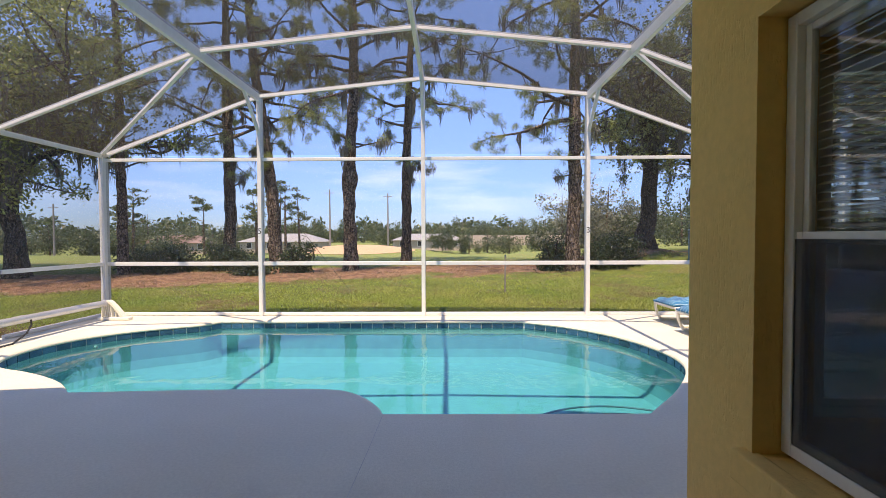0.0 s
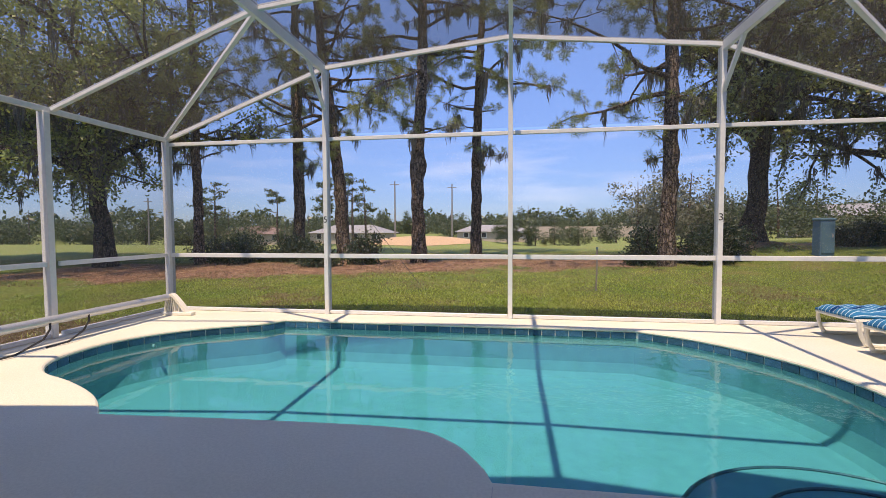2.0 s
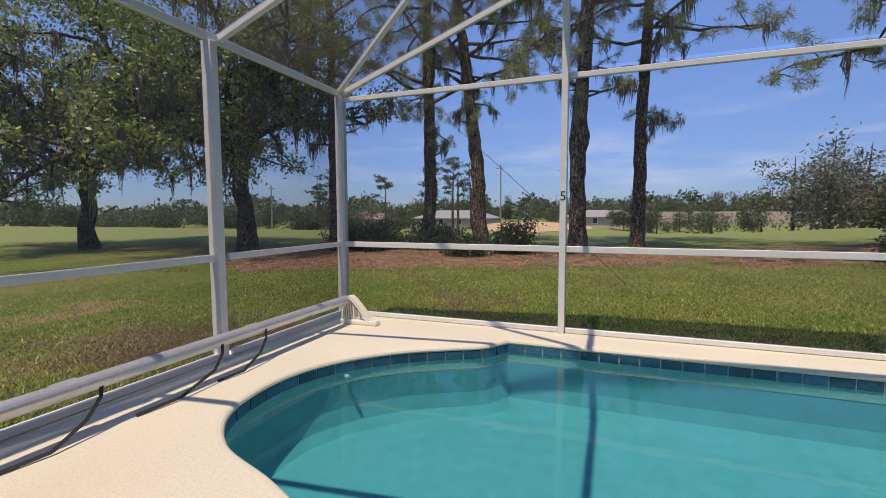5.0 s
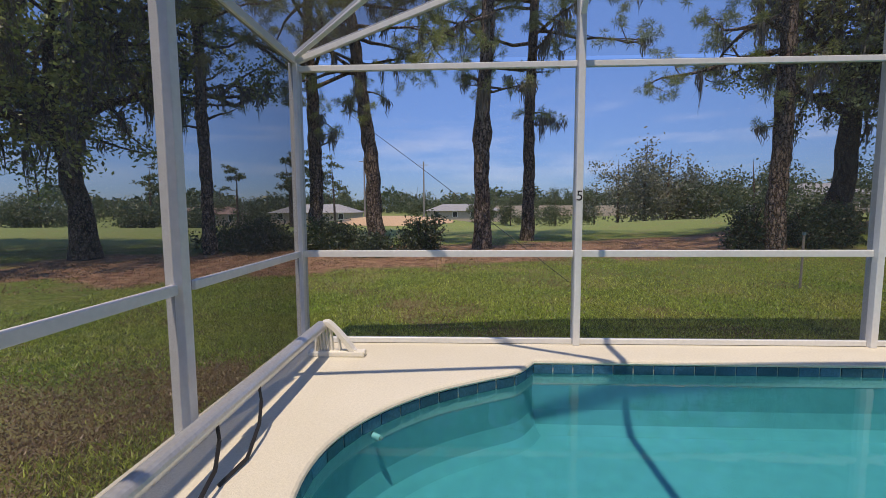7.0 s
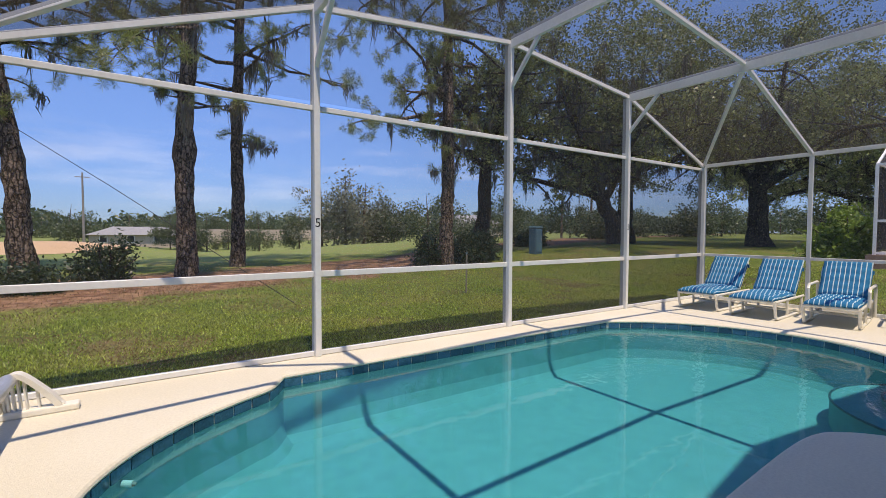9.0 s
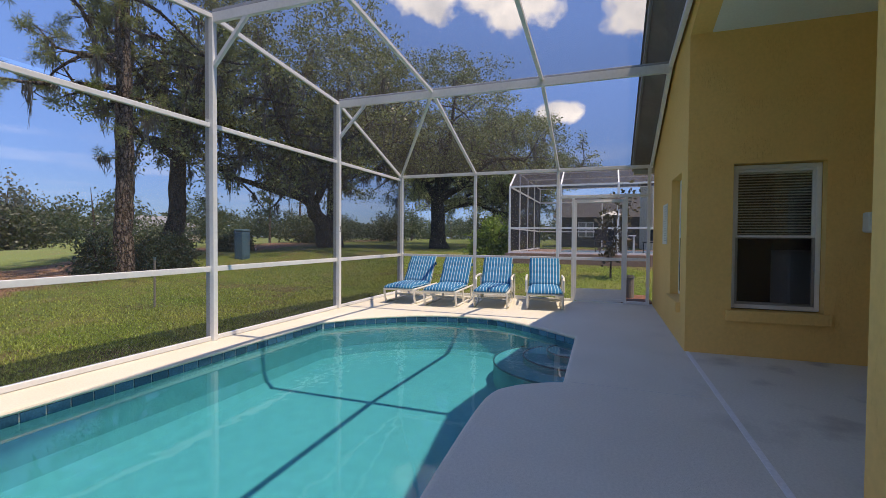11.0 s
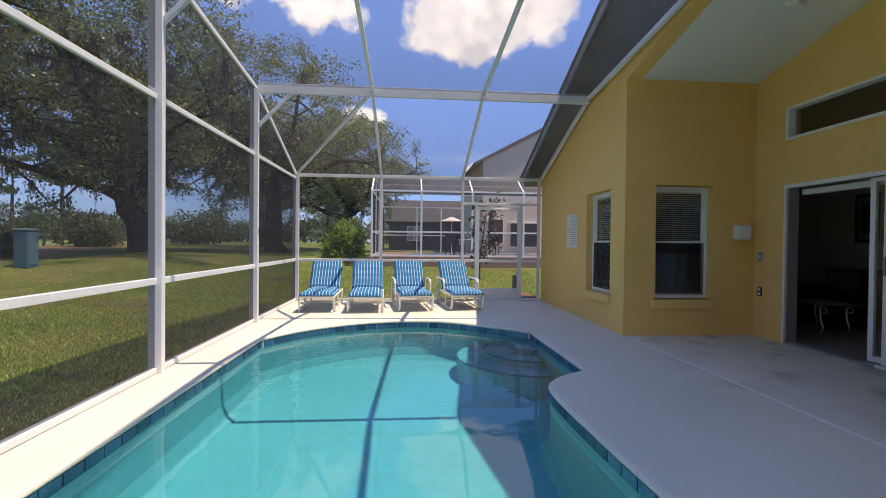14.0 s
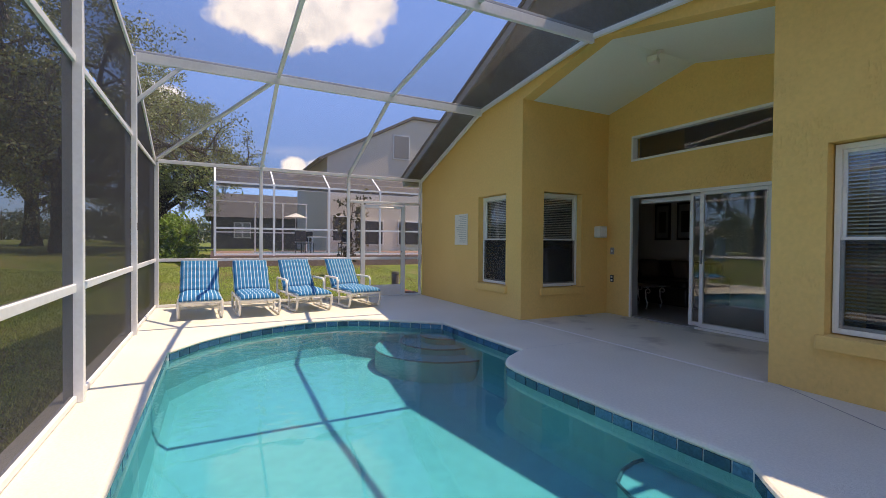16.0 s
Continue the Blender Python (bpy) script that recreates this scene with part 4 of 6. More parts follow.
    part("door", boxed((-0.35, -0.29, 0.06), (-0.325, 0.29, 1.10), 0.008), M_WHITE, fr)
    # transom
    tr = tagged(thing("window_4"), "long white-framed transom window above the sliding door", "window", kind="structure")
    for lo, hi in (((-1.50, 0.13, 2.60), (0.70, 0.253, 2.635)), ((-1.50, 0.13, 2.985), (0.70, 0.253, 3.02)), ((0.665, 0.13, 2.635), (0.70, 0.253, 2.985)), ((-1.50, 0.13, 2.635), (-1.465, 0.253, 2.985))):
        part("frame", boxed(lo, hi, 0.004), M_FRAME, tr)
    part("pane", boxed((-1.465, 0.15, 2.635), (0.665, 0.155, 2.985)), M_GLASS, tr).visible_shadow = False


build_house()


def build_slider():
    d = tagged(thing("door_1"), "white sliding glass door, one leaf pushed open", "door", kind="structure")
    for lo, hi in (((0.665, 0.225, 0.0), (0.70, 0.262, 2.03)), ((-1.50, 0.08, 0.0), (-1.455, 0.262, 2.03)), ((-1.455, 0.225, 1.985), (0.665, 0.262, 2.03)), ((-1.455, 0.225, 0.0), (-0.46, 0.262, 0.03))):
        part("frame", boxed(lo, hi, 0.004), M_FRAME, d)
    # inner jamb and head get a flat grey in place of their shade
    part("jamb", boxed((0.675, 0.08, 0.0), (0.70, 0.222, 2.0)), M_PLATE, d, "door jamb in a grey that stands for its shade")
    part("head", boxed((-1.455, 0.08, 1.99), (0.675, 0.222, 2.03)), M_PLATE, d, "door head in a grey that stands for its shade")
    part("track", boxed((-0.46, 0.10, 0.002), (0.66, 0.262, 0.022), 0.004), M_PLATE, d, "worn metal door track")
    for y, x0, x1 in ((0.20, -1.455, -0.49), (0.135, -1.40, -0.29)):
        leaf = part("leaf", boxed((x1 - 0.055, y - 0.02, 0.03), (x1, y + 0.02, 1.985), 0.004), M_FRAME, d)
        for lo, hi in (((x0, y - 0.02, 0.03), (x0 + 0.07, y + 0.02, 1.985)), ((x0 + 0.07, y - 0.02, 0.03), (x1 - 0.055, y + 0.02, 0.09)), ((x0 + 0.07, y - 0.02, 1.94), (x1 - 0.055, y + 0.02, 1.985))):
            part("rail", boxed(lo, hi, 0.004), M_FRAME, leaf)
        part("pane", boxed((x0 + 0.07, y - 0.004, 0.09), (x1 - 0.055, y + 0.004, 1.94)), M_GLASS, leaf).visible_shadow = False
    part("handle", boxed((-0.535, 0.222, 0.95), (-0.51, 0.252, 1.15), 0.008), M_PLATE, d, "grey pull handle")
    part("vertical_blind", boxed((-0.40, 0.02, 1.90), (0.65, 0.06, 1.975), 0.004), M_BLIND, d, "white blind headrail")
    # room beyond
    bm = bmesh.new()
    box(bm, (-2.9, -2.6, 0.0), (3.6, 0.045, 2.6))
    bmesh.ops.delete(bm, geom=[f for f in bm.faces if f.calc_center_median().y > 0.04], context="FACES")
    solid("wall_room", bm, M_ROOM, label="dim beige living room walls", category="wall")
    solid("floor_room", boxed((-2.9, -2.6, 0.001), (3.6, 0.079, 0.012)), M_ROOMFLOOR, label="brown living room floor", category="floor")
    sofa = thing("sofa", (1.75, -1.95, 0.012), 0, label="dark brown leather sofa in the dim room", category="sofa")
    part("base", boxed((-0.85, -0.35, 0.0), (0.75, 0.4, 0.36), 0.04), M_SOFA, sofa)
    part("backrest", boxed((-0.95, -0.62, 0.0), (0.9, -0.36, 0.86), 0.08), M_SOFA, sofa)
    for x in (-1.1, 0.76):
        part("armrest", boxed((x, -0.6, 0.0), (x + 0.24, 0.42, 0.60), 0.07), M_SOFA, sofa)
    for i in range(3):
        part("seat_cushion", boxed((-0.84 + i * 0.535, -0.34, 0.36), (-0.31 + i * 0.535, 0.42, 0.50), 0.05), M_SOFA, sofa)
    for i in range(2):
        c = boxed((-0.22, -0.08, 0.0), (0.22, 0.08, 0.4), 0.07)
        bmesh.ops.transform(c, matrix=pose(0.45 - i * 0.8, -0.25, 0.50, -18, 0, 12 - 25 * i), verts=c.verts)
        part("cushion", c, M_CUSHION, sofa, "brown scatter cushion")
    for x in (2.21, 1.66):
        pic = thing("picture", (x, -2.597, 1.73), 0, label="dark framed picture with a pale mount", category="picture")
        part("frame", boxed((-0.2, 0.0, -0.41), (0.2, 0.03, 0.41), 0.01), M_WOOD, pic)
        part("mount", boxed((-0.15, 0.031, -0.36), (0.15, 0.035, 0.36)), M_PLATE, pic)
        part("print", boxed((-0.09, 0.0355, -0.24), (0.09, 0.038, 0.22)), M_WOOD, pic)
    tb = thing("side_table", (1.32, -0.95, 0.012), 0, label="glass-topped coffee table with scrolled metal legs", category="table")
    part("tabletop", boxed((-0.32, -0.28, 0.415), (0.42, 0.28, 0.43), 0.006), M_PLATE, tb)
    for y in (-0.2, 0.2):
        for x in (-0.2, 0.3):
            curl = [(x + 0.06 * math.cos(q) * (1 - q / 9), y, 0.33 + 0.06 * math.sin(q) * (1 - q / 9)) for q in np.linspace(5.5, 0.0, 10)]
            part("leg", tube(bmesh.new(), curl + [(x + 0.05, y, 0.2), (x + 0.01, y, 0.1), (x + 0.04, y, 0.0)], 0.012, 6), M_TUBE, tb, "scrolled metal leg")
    for x in (-0.1, 0.2):
        part("stretcher", tube(bmesh.new(), [(x, -0.2, 0.40), (x, 0.2, 0.40)], 0.012, 6), M_TUBE, tb)


build_slider()


def build_fittings():
    sp = thing("wall_speaker", (1.19, 0.50, 1.43), label="ivory plastic outdoor speaker on the porch wall", category="speaker")
    part("housing", boxed((-0.15, -0.09, -0.10), (-0.01, 0.09, 0.10), 0.02), M_IVORY, sp)
    part("grille", boxed((-0.158, -0.066, -0.075), (-0.15, 0.066, 0.075), 0.003), M_BLIND, sp)
    part("bracket", boxed((-0.012, -0.04, -0.05), (0.0, 0.04, 0.05)), M_PLATE, sp)
    sw = thing("switch_plate", (1.07, 0.25, 1.10), label="grey weatherproof switch plate", category="switch")
    part("plate", boxed((-0.04, 0.0, -0.06), (0.04, 0.012, 0.06), 0.004), M_PLATE, sw)
    part("toggle", boxed((-0.012, 0.012, -0.02), (0.012, 0.022, 0.02), 0.004), M_BLIND, sw)
    so = thing("socket", (1.07, 0.25, 0.62), label="dark outdoor socket with two outlets", category="socket")
    part("plate", boxed((-0.036, 0.0, -0.06), (0.036, 0.012, 0.06), 0.004), M_BLACK, so)
    for z in (-0.028, 0.028):
        part("outlet", boxed((-0.018, 0.012, z - 0.016), (0.018, 0.016, z + 0.016), 0.003), M_BLIND, so)
    sg = thing("rules_sign", (3.13, 2.13, 1.48), label="white pool rules board with faded print", category="sign")
    part("board", boxed((-0.25, 0.0, -0.30), (0.25, 0.012, 0.30), 0.003), M_PAPER, sg)
    rng = random.Random(4)
    for k in range(15):
        z = 0.26 - k * 0.036
        part("print_line", boxed((-0.21, 0.012, z - 0.007), (-0.21 + rng.uniform(0.22, 0.42), 0.0135, z + 0.007)), M_INK, sg)
    fl = thing("flood_light", (-0.48, 1.12, 3.85), 25, label="small white flood lamp on the porch ceiling", category="lamp")
    part("base", tube(bmesh.new(), [(0, 0, 0.0), (0, 0, -0.03)], 0.055, 16), M_IVORY, fl)
    part("arm", tube(bmesh.new(), [(0, 0, -0.03), (0.05, 0, -0.09)], 0.014, 8), M_IVORY, fl)
    part("head", boxed((0.02, -0.09, -0.16), (0.15, 0.09, -0.08), 0.012), M_IVORY, fl)
    part("lens", boxed((0.035, -0.075, -0.164), (0.135, 0.075, -0.158)), M_BLIND, fl)
    # expansion joint in the slab and a low plinth line
    solid("trim", boxed((-2.34, 2.085, 0.0), (1.187, 2.127, 0.004), 0.002), M_JOINT, label="pale sealed joint across the deck", category="joint")


build_fittings()


solid("joint", tube(bmesh.new(), [(-0.40, 3.25, -0.001), (-0.41, 2.7, -0.001), (-0.43, 2.13, -0.001)], 0.0025, 6), M_FASCIA, label="thin dark crack across the deck", category="joint")
solid("joint_left", tube(bmesh.new(), [(-2.42, 2.04, 0.0), (-3.3, 2.5, 0.0), (-4.2, 2.62, 0.0), (-5.4, 2.7, 0.0)], 0.004, 6), M_PLATE, label="thin dark crack across the deck", category="joint")


# ---- loungers ----
def build_lounger(name, arms, label):
    """A pipe-frame sun lounger, foot towards -x, standing on runners."""
    c = thing(name, label=label, category="sun lounger", group="loungers beside the pool")
    r, sw, sh = 0.021, 0.30, 0.275
    foot, hinge = -0.55, 0.42
    for s in (-1, 1):
        y = s * sw
        part("seat_rail", tube(bmesh.new(), [(foot, y, sh), (hinge + 0.35, y, sh)], r, 8), M_PVC, c)
        legs = smoothed([(foot + 0.01, sh, 1), (foot + 0.02, sh - 0.1), (foot + 0.07, 0.06), (foot + 0.2, 0.022), (hinge + 0.25, 0.022, 1)], False, 5)
        part("runner", tube(bmesh.new(), [(p.x, y, p.y) for p in legs], r, 8), M_PVC, c)
        part("rear_leg", tube(bmesh.new(), [(hinge + 0.25, y, 0.022), (hinge + 0.27, y, sh)], r, 8), M_PVC, c)
        part("middle_leg", tube(bmesh.new(), [(0.0, y, 0.022), (0.0, y, sh)], r * 0.9, 8), M_PVC, c)
        part("back_rail", tube(bmesh.new(), [(hinge, y * 0.9, sh + 0.02), (hinge + 0.36, y * 0.9, sh + 0.50)], r, 8), M_PVC, c)
        if arms:
            arm = [(-0.02, sh - 0.02), (-0.02, sh + 0.2), (0.02, sh + 0.25), (hinge + 0.2, sh + 0.25), (hinge + 0.24, sh + 0.2), (hinge + 0.24, 0.05)]
            part("armrest", tube(bmesh.new(), [(x, y * 1.13, z) for x, z in arm], r, 8), M_PVC, c)
    for x, z in ((foot, sh), (hinge, sh), (hinge + 0.36, sh + 0.50), (hinge + 0.25, 0.03), (0.0, 0.12)):
        w = sw * (0.9 if z > 0.5 else 1)
        part("cross_tube", tube(bmesh.new(), [(x, -w, z), (x, w, z)], r * 0.95, 8), M_PVC, c)
    for k in range(6):
        x = foot + 0.08 + k * 0.15
        part("strap", boxed((x, -sw, sh + 0.012), (x + 0.05, sw, sh + 0.018)), M_PVC, c)

    def pad(nm, x0, z0, x1, z1, thick, n, seed):
        """A soft pad along a line in x-z, with puffy cross folds."""
        bm = bmesh.new()
        rng = random.Random(seed)
        d = Vector((x1 - x0, z1 - z0))
        ln = d.length
        d.normalize()
        nrm = Vector((-d.y, d.x))
        cols = 12
        grid = []
        for i in range(n + 1):
            t = i / n
            row = []
            fold = 0.014 * math.sin(t * math.pi * 9) * (0.4 if nm == "back_pad" else 1)
            for j in range(cols + 1):
                v = j / cols * 2 - 1
                roundoff = (1 - abs(v)**6) * (1 - (2 * t - 1)**14)
                h = thick * (0.3 + 0.7 * roundoff) + fold * roundoff + rng.uniform(-0.003, 0.003)
                p = Vector((x0, z0)) + d * (ln * t) + nrm * h
                row.append(bm.verts.new((p.x, v * (sw - 0.005 + 0.01 * math.sin(t * 12)), p.y)))
            grid.append(row)
        under = [[bm.verts.new((x0 + d.x * ln * i / n, (j / cols * 2 - 1) * (sw - 0.01), z0 + d.y * ln * i / n)) for j in (0, cols)] for i in (0, n)]
        for i in range(n):
            for j in range(cols):
                bm.faces.new((grid[i][j], grid[i + 1][j], grid[i + 1][j + 1], grid[i][j + 1]))
        a, b, e, f = under[0][0], under[0][1], under[1][0], under[1][1]
        bm.faces.new((a, e, f, b))
        bm.faces.new([a, b, *grid[0][::-1]])
        bm.faces.new([f, e, *grid[n]])
        bm.faces.new([e, a, *[g[0] for g in grid]])
        bm.faces.new([b, f, *[g[-1] for g in grid][::-1]])
        part(nm, bm, M_CLOTH, c, "blue cushion with pale stripes", True)

    pad("seat_pad", foot - 0.03, sh + 0.022, hinge + 0.02, sh + 0.022, 0.075, 40, 1)
    pad("back_pad", hinge + 0.0, sh + 0.05, hinge + 0.40, sh + 0.57, 0.07, 26, 2)
    part("tie", boxed((hinge + 0.3, -sw - 0.012, sh + 0.40), (hinge + 0.33, -sw + 0.01, sh + 0.46), 0.004), M_CLOTH, c)
    return c


low_a = build_lounger("sun_lounger", False, "white pipe sun lounger with a blue striped cushion, no arms")
low_a.matrix_world = pose(3.80, 6.67, 0, 0, 0, 2)
copy_thing(low_a, pose(3.72, 5.83, 0, 0, 0, 3))
arm_a = build_lounger("sun_lounger", True, "white pipe lounger with arms and a blue striped cushion")
arm_a.matrix_world = pose(3.90, 4.97, 0, 0, 0, 7)
copy_thing(arm_a, pose(4.02, 4.03, 0, 0, 0, 8))


# ---- pool cover reel along the left mesh wall ----
def build_reel():
    c = thing("pool_cover_reel", (-5.29, 6.98, 0), label="grey solar cover reel tube on a white plastic stand", category="cover reel")
    part("tube", tube(bmesh.new(), [(0.0, 0.0, 0.27), (0.03, -4.3, 0.27)], 0.048, 18), M_TUBE, c)
    for y in (-1.35, -2.7):
        part("collar", tube(bmesh.new(), [(0.0, y, 0.27), (0.0, y - 0.12, 0.27)], 0.0495, 18), M_TUBE, c)
    for y0 in (0.03, -4.33):
        bm = bmesh.new()
        bow = smoothed([(-0.06, 0.02, 1), (-0.05, 0.16), (-0.02, 0.28), (0.03, 0.315), (0.09, 0.29), (0.22, 0.15), (0.31, 0.02, 1)], False, 5)
        outer = [(p.x, p.y) for p in bow]
        inner = [(0.03 + (x - 0.03) * 0.84, z * 0.88) for x, z in outer]
        prism(bm, outer + inner[::-1], "y", y0 - 0.045, y0 + 0.045)
        stand = part("stand", bm, M_PVC, c, "white moulded plastic end stand")
        part("foot", boxed((-0.12, y0 - 0.05, 0.0), (0.38, y0 + 0.05, 0.05), 0.012), M_PVC, c)
        for k in range(1, len(bow) - 1, 3):
            part("web", bar(bmesh.new(), (bow[k].x, y0, bow[k].y - 0.01), (bow[k].x + 0.02, y0, 0.05), 0.012, 0.05, (0, 1, 0), 0), M_PVC, c)
    for y, ln in ((-1.3, 0.55), (-1.75, 0.7), (-2.6, 0.5)):
        pts = [(0.05, y, 0.27), (0.07, y - 0.02, 0.19), (0.10, y - 0.12, 0.10), (0.13, y - ln * 0.6, 0.02), (0.10, y - ln, 0.012)]
        bm = bmesh.new()
        for a, b in zip(pts, pts[1:]):
            bar(bm, a, b, 0.02, 0.005, (0.7, 0, 0.7), 0)
        part("strap", bm, M_BLACK, c, "black webbing strap")


build_reel()


# ---- trees ----
class Grower:
    """Collects branches (tubes) and flat leaves for one tree."""

    def __init__(self, seed):
        self.rng = np.random.default_rng(seed)
        self.bv, self.bf = [], []
        self.lv, self.lf = [], []
        self.mv, self.mf = [], []

    def limb(self, pts, radii, sides=8):
        pts = np.asarray(pts, float)
        start = len(self.bv)
        ref = np.array((0.3, 0.9, 0.2))
        for i, p in enumerate(pts):
            d = pts[min(i + 1, len(pts) - 1)] - pts[max(i - 1, 0)]
            d /= np.linalg.norm(d) + 1e-9
            u = np.cross(d, ref)
            u /= np.linalg.norm(u) + 1e-9
            v = np.cross(d, u)
            for k in range(sides):
                a = k * math.tau / sides
                rr = radii[i] * (1 + 0.10 * math.sin(3 * a + i * 1.7) + self.rng.uniform(-0.06, 0.06))
                self.bv.append(p + (u * math.cos(a) + v * math.sin(a)) * rr)
        for i in range(len(pts) - 1):
            for k in range(sides):
                a, b = start + i * sides + k, start + i * sides + (k + 1) % sides
                self.bf.append((a, b, b + sides, a + sides))

    def wander(self, p, d, length, n, droop=0.0, wild=0.25):
        """A crooked line from p along d."""
        pts, p, d = [np.array(p, float)], np.array(p, float), np.array(d, float) / np.linalg.norm(d)
        for _ in range(n):
            d = d + self.rng.normal(0, wild, 3) * 0.5
            d[2] -= droop
            d /= np.linalg.norm(d)
            p = p + d * length / n
            pts.append(p)
        return np.array(pts)

    def leaves(self, centres, per, spread, size, flat=0.7):
        """Pointed leaves in clumps round the centres."""
        c = np.repeat(np.asarray(centres, float), per, axis=0)
        n = len(c)
        off = self.rng.normal(0, 1, (n, 3)) * spread
        off[:, 2] *= flat
        c = c + off
        d = self.rng.normal(0, 1, (n, 3))
        d /= np.linalg.norm(d, axis=1, keepdims=True)
        u = np.cross(d, self.rng.normal(0, 1, (n, 3)))
        u /= np.linalg.norm(u, axis=1, keepdims=True) + 1e-9
        s = size * self.rng.uniform(0.6, 1.3, (n, 1))
        base = sum(len(x) for x in self.lv)
        self.lv.append(np.stack([c - d * s, c + u * s * 0.5, c + d * s, c - u * s * 0.5], 1).reshape(-1, 3))
        self.lf.append(base + np.arange(n * 4).reshape(-1, 4))

    def tufts(self, tips, blades, length, width):
        """Needle bunches: thin blades that fan out from each tip."""
        t = np.repeat(np.asarray(tips, float), blades, axis=0)
        n = len(t)
        d = self.rng.normal(0, 1, (n, 3))
        d[:, 2] += 0.25
        d /= np.linalg.norm(d, axis=1, keepdims=True)
        u = np.cross(d, self.rng.normal(0, 1, (n, 3)))
        u /= np.linalg.norm(u, axis=1, keepdims=True) + 1e-9
        ln = length * self.rng.uniform(0.6, 1.2, (n, 1))
        base = sum(len(x) for x in self.lv)
        a = t + d * 0.03
        e = t + d * ln
        e[:, 2] -= 0.12 * ln[:, 0]
        self.lv.append(np.stack([a - u * width * 0.3, a + u * width * 0.3, (a + e) / 2 + u * width, e], 1).reshape(-1, 3))
        self.lf.append(base + np.arange(n * 4).reshape(-1, 4))

    def moss(self, places, strands, long, width=0.011):
        """Ragged grey strands that hang straight down."""
        for p in places:
            ln = long * self.rng.uniform(0.35, 1.25)
            for _ in range(strands):
                off = self.rng.normal(0, 0.085, 3) * (1, 1, 0.5)
                q = np.array(p) + off
                h = ln * self.rng.uniform(0.35, 1.15) * math.exp(-45 * (off[0]**2 + off[1]**2))
                a = self.rng.uniform(0, math.tau)
                s = np.array((math.cos(a), math.sin(a), 0)) * width * self.rng.uniform(0.6, 1.5)
                k = self.rng.normal(0, 0.05, 3) * (1, 1, 0)
                b = len(self.mv)
                self.mv += [q - s, q + s, q + s * 1.1 + k - (0, 0, h * 0.45), q - s * 0.8 + k - (0, 0, h * 0.5), q - k * 0.5 - (0, 0, h)]
                self.mf += [(b, b + 1, b + 2, b + 3), (b + 3, b + 2, b + 4)]

    def plant(self, name, at, bark, leaf, label, category="tree", group="", moss_mat=None):
        root = thing(name, at, label=label, category=category, group=group)
        if self.bv:
            o = new("trunk", mesh_of("trunk", self.bv, self.bf, bark, True))
            o.parent = root
        if self.lv:
            v, f = np.concatenate(self.lv), np.concatenate(self.lf)
            me = bpy.data.meshes.new("crown")
            me.vertices.add(len(v))
            me.vertices.foreach_set("co", v.astype(np.float32).ravel())
            me.loops.add(f.size)
            me.loops.foreach_set("vertex_index", f.astype(np.int32).ravel())
            me.polygons.add(len(f))
            me.polygons.foreach_set("loop_start", (np.arange(len(f)) * 4).astype(np.int32))
            me.materials.append(leaf)
            me.update(calc_edges=True)
            o = new("crown", me)
            o.parent = root
        if self.mv:
            o = new("moss", mesh_of("moss", self.mv, self.mf, moss_mat or M_MOSS))
            o.parent = root
            tagged(o, "grey hanging moss", kind="stuff")
        return root


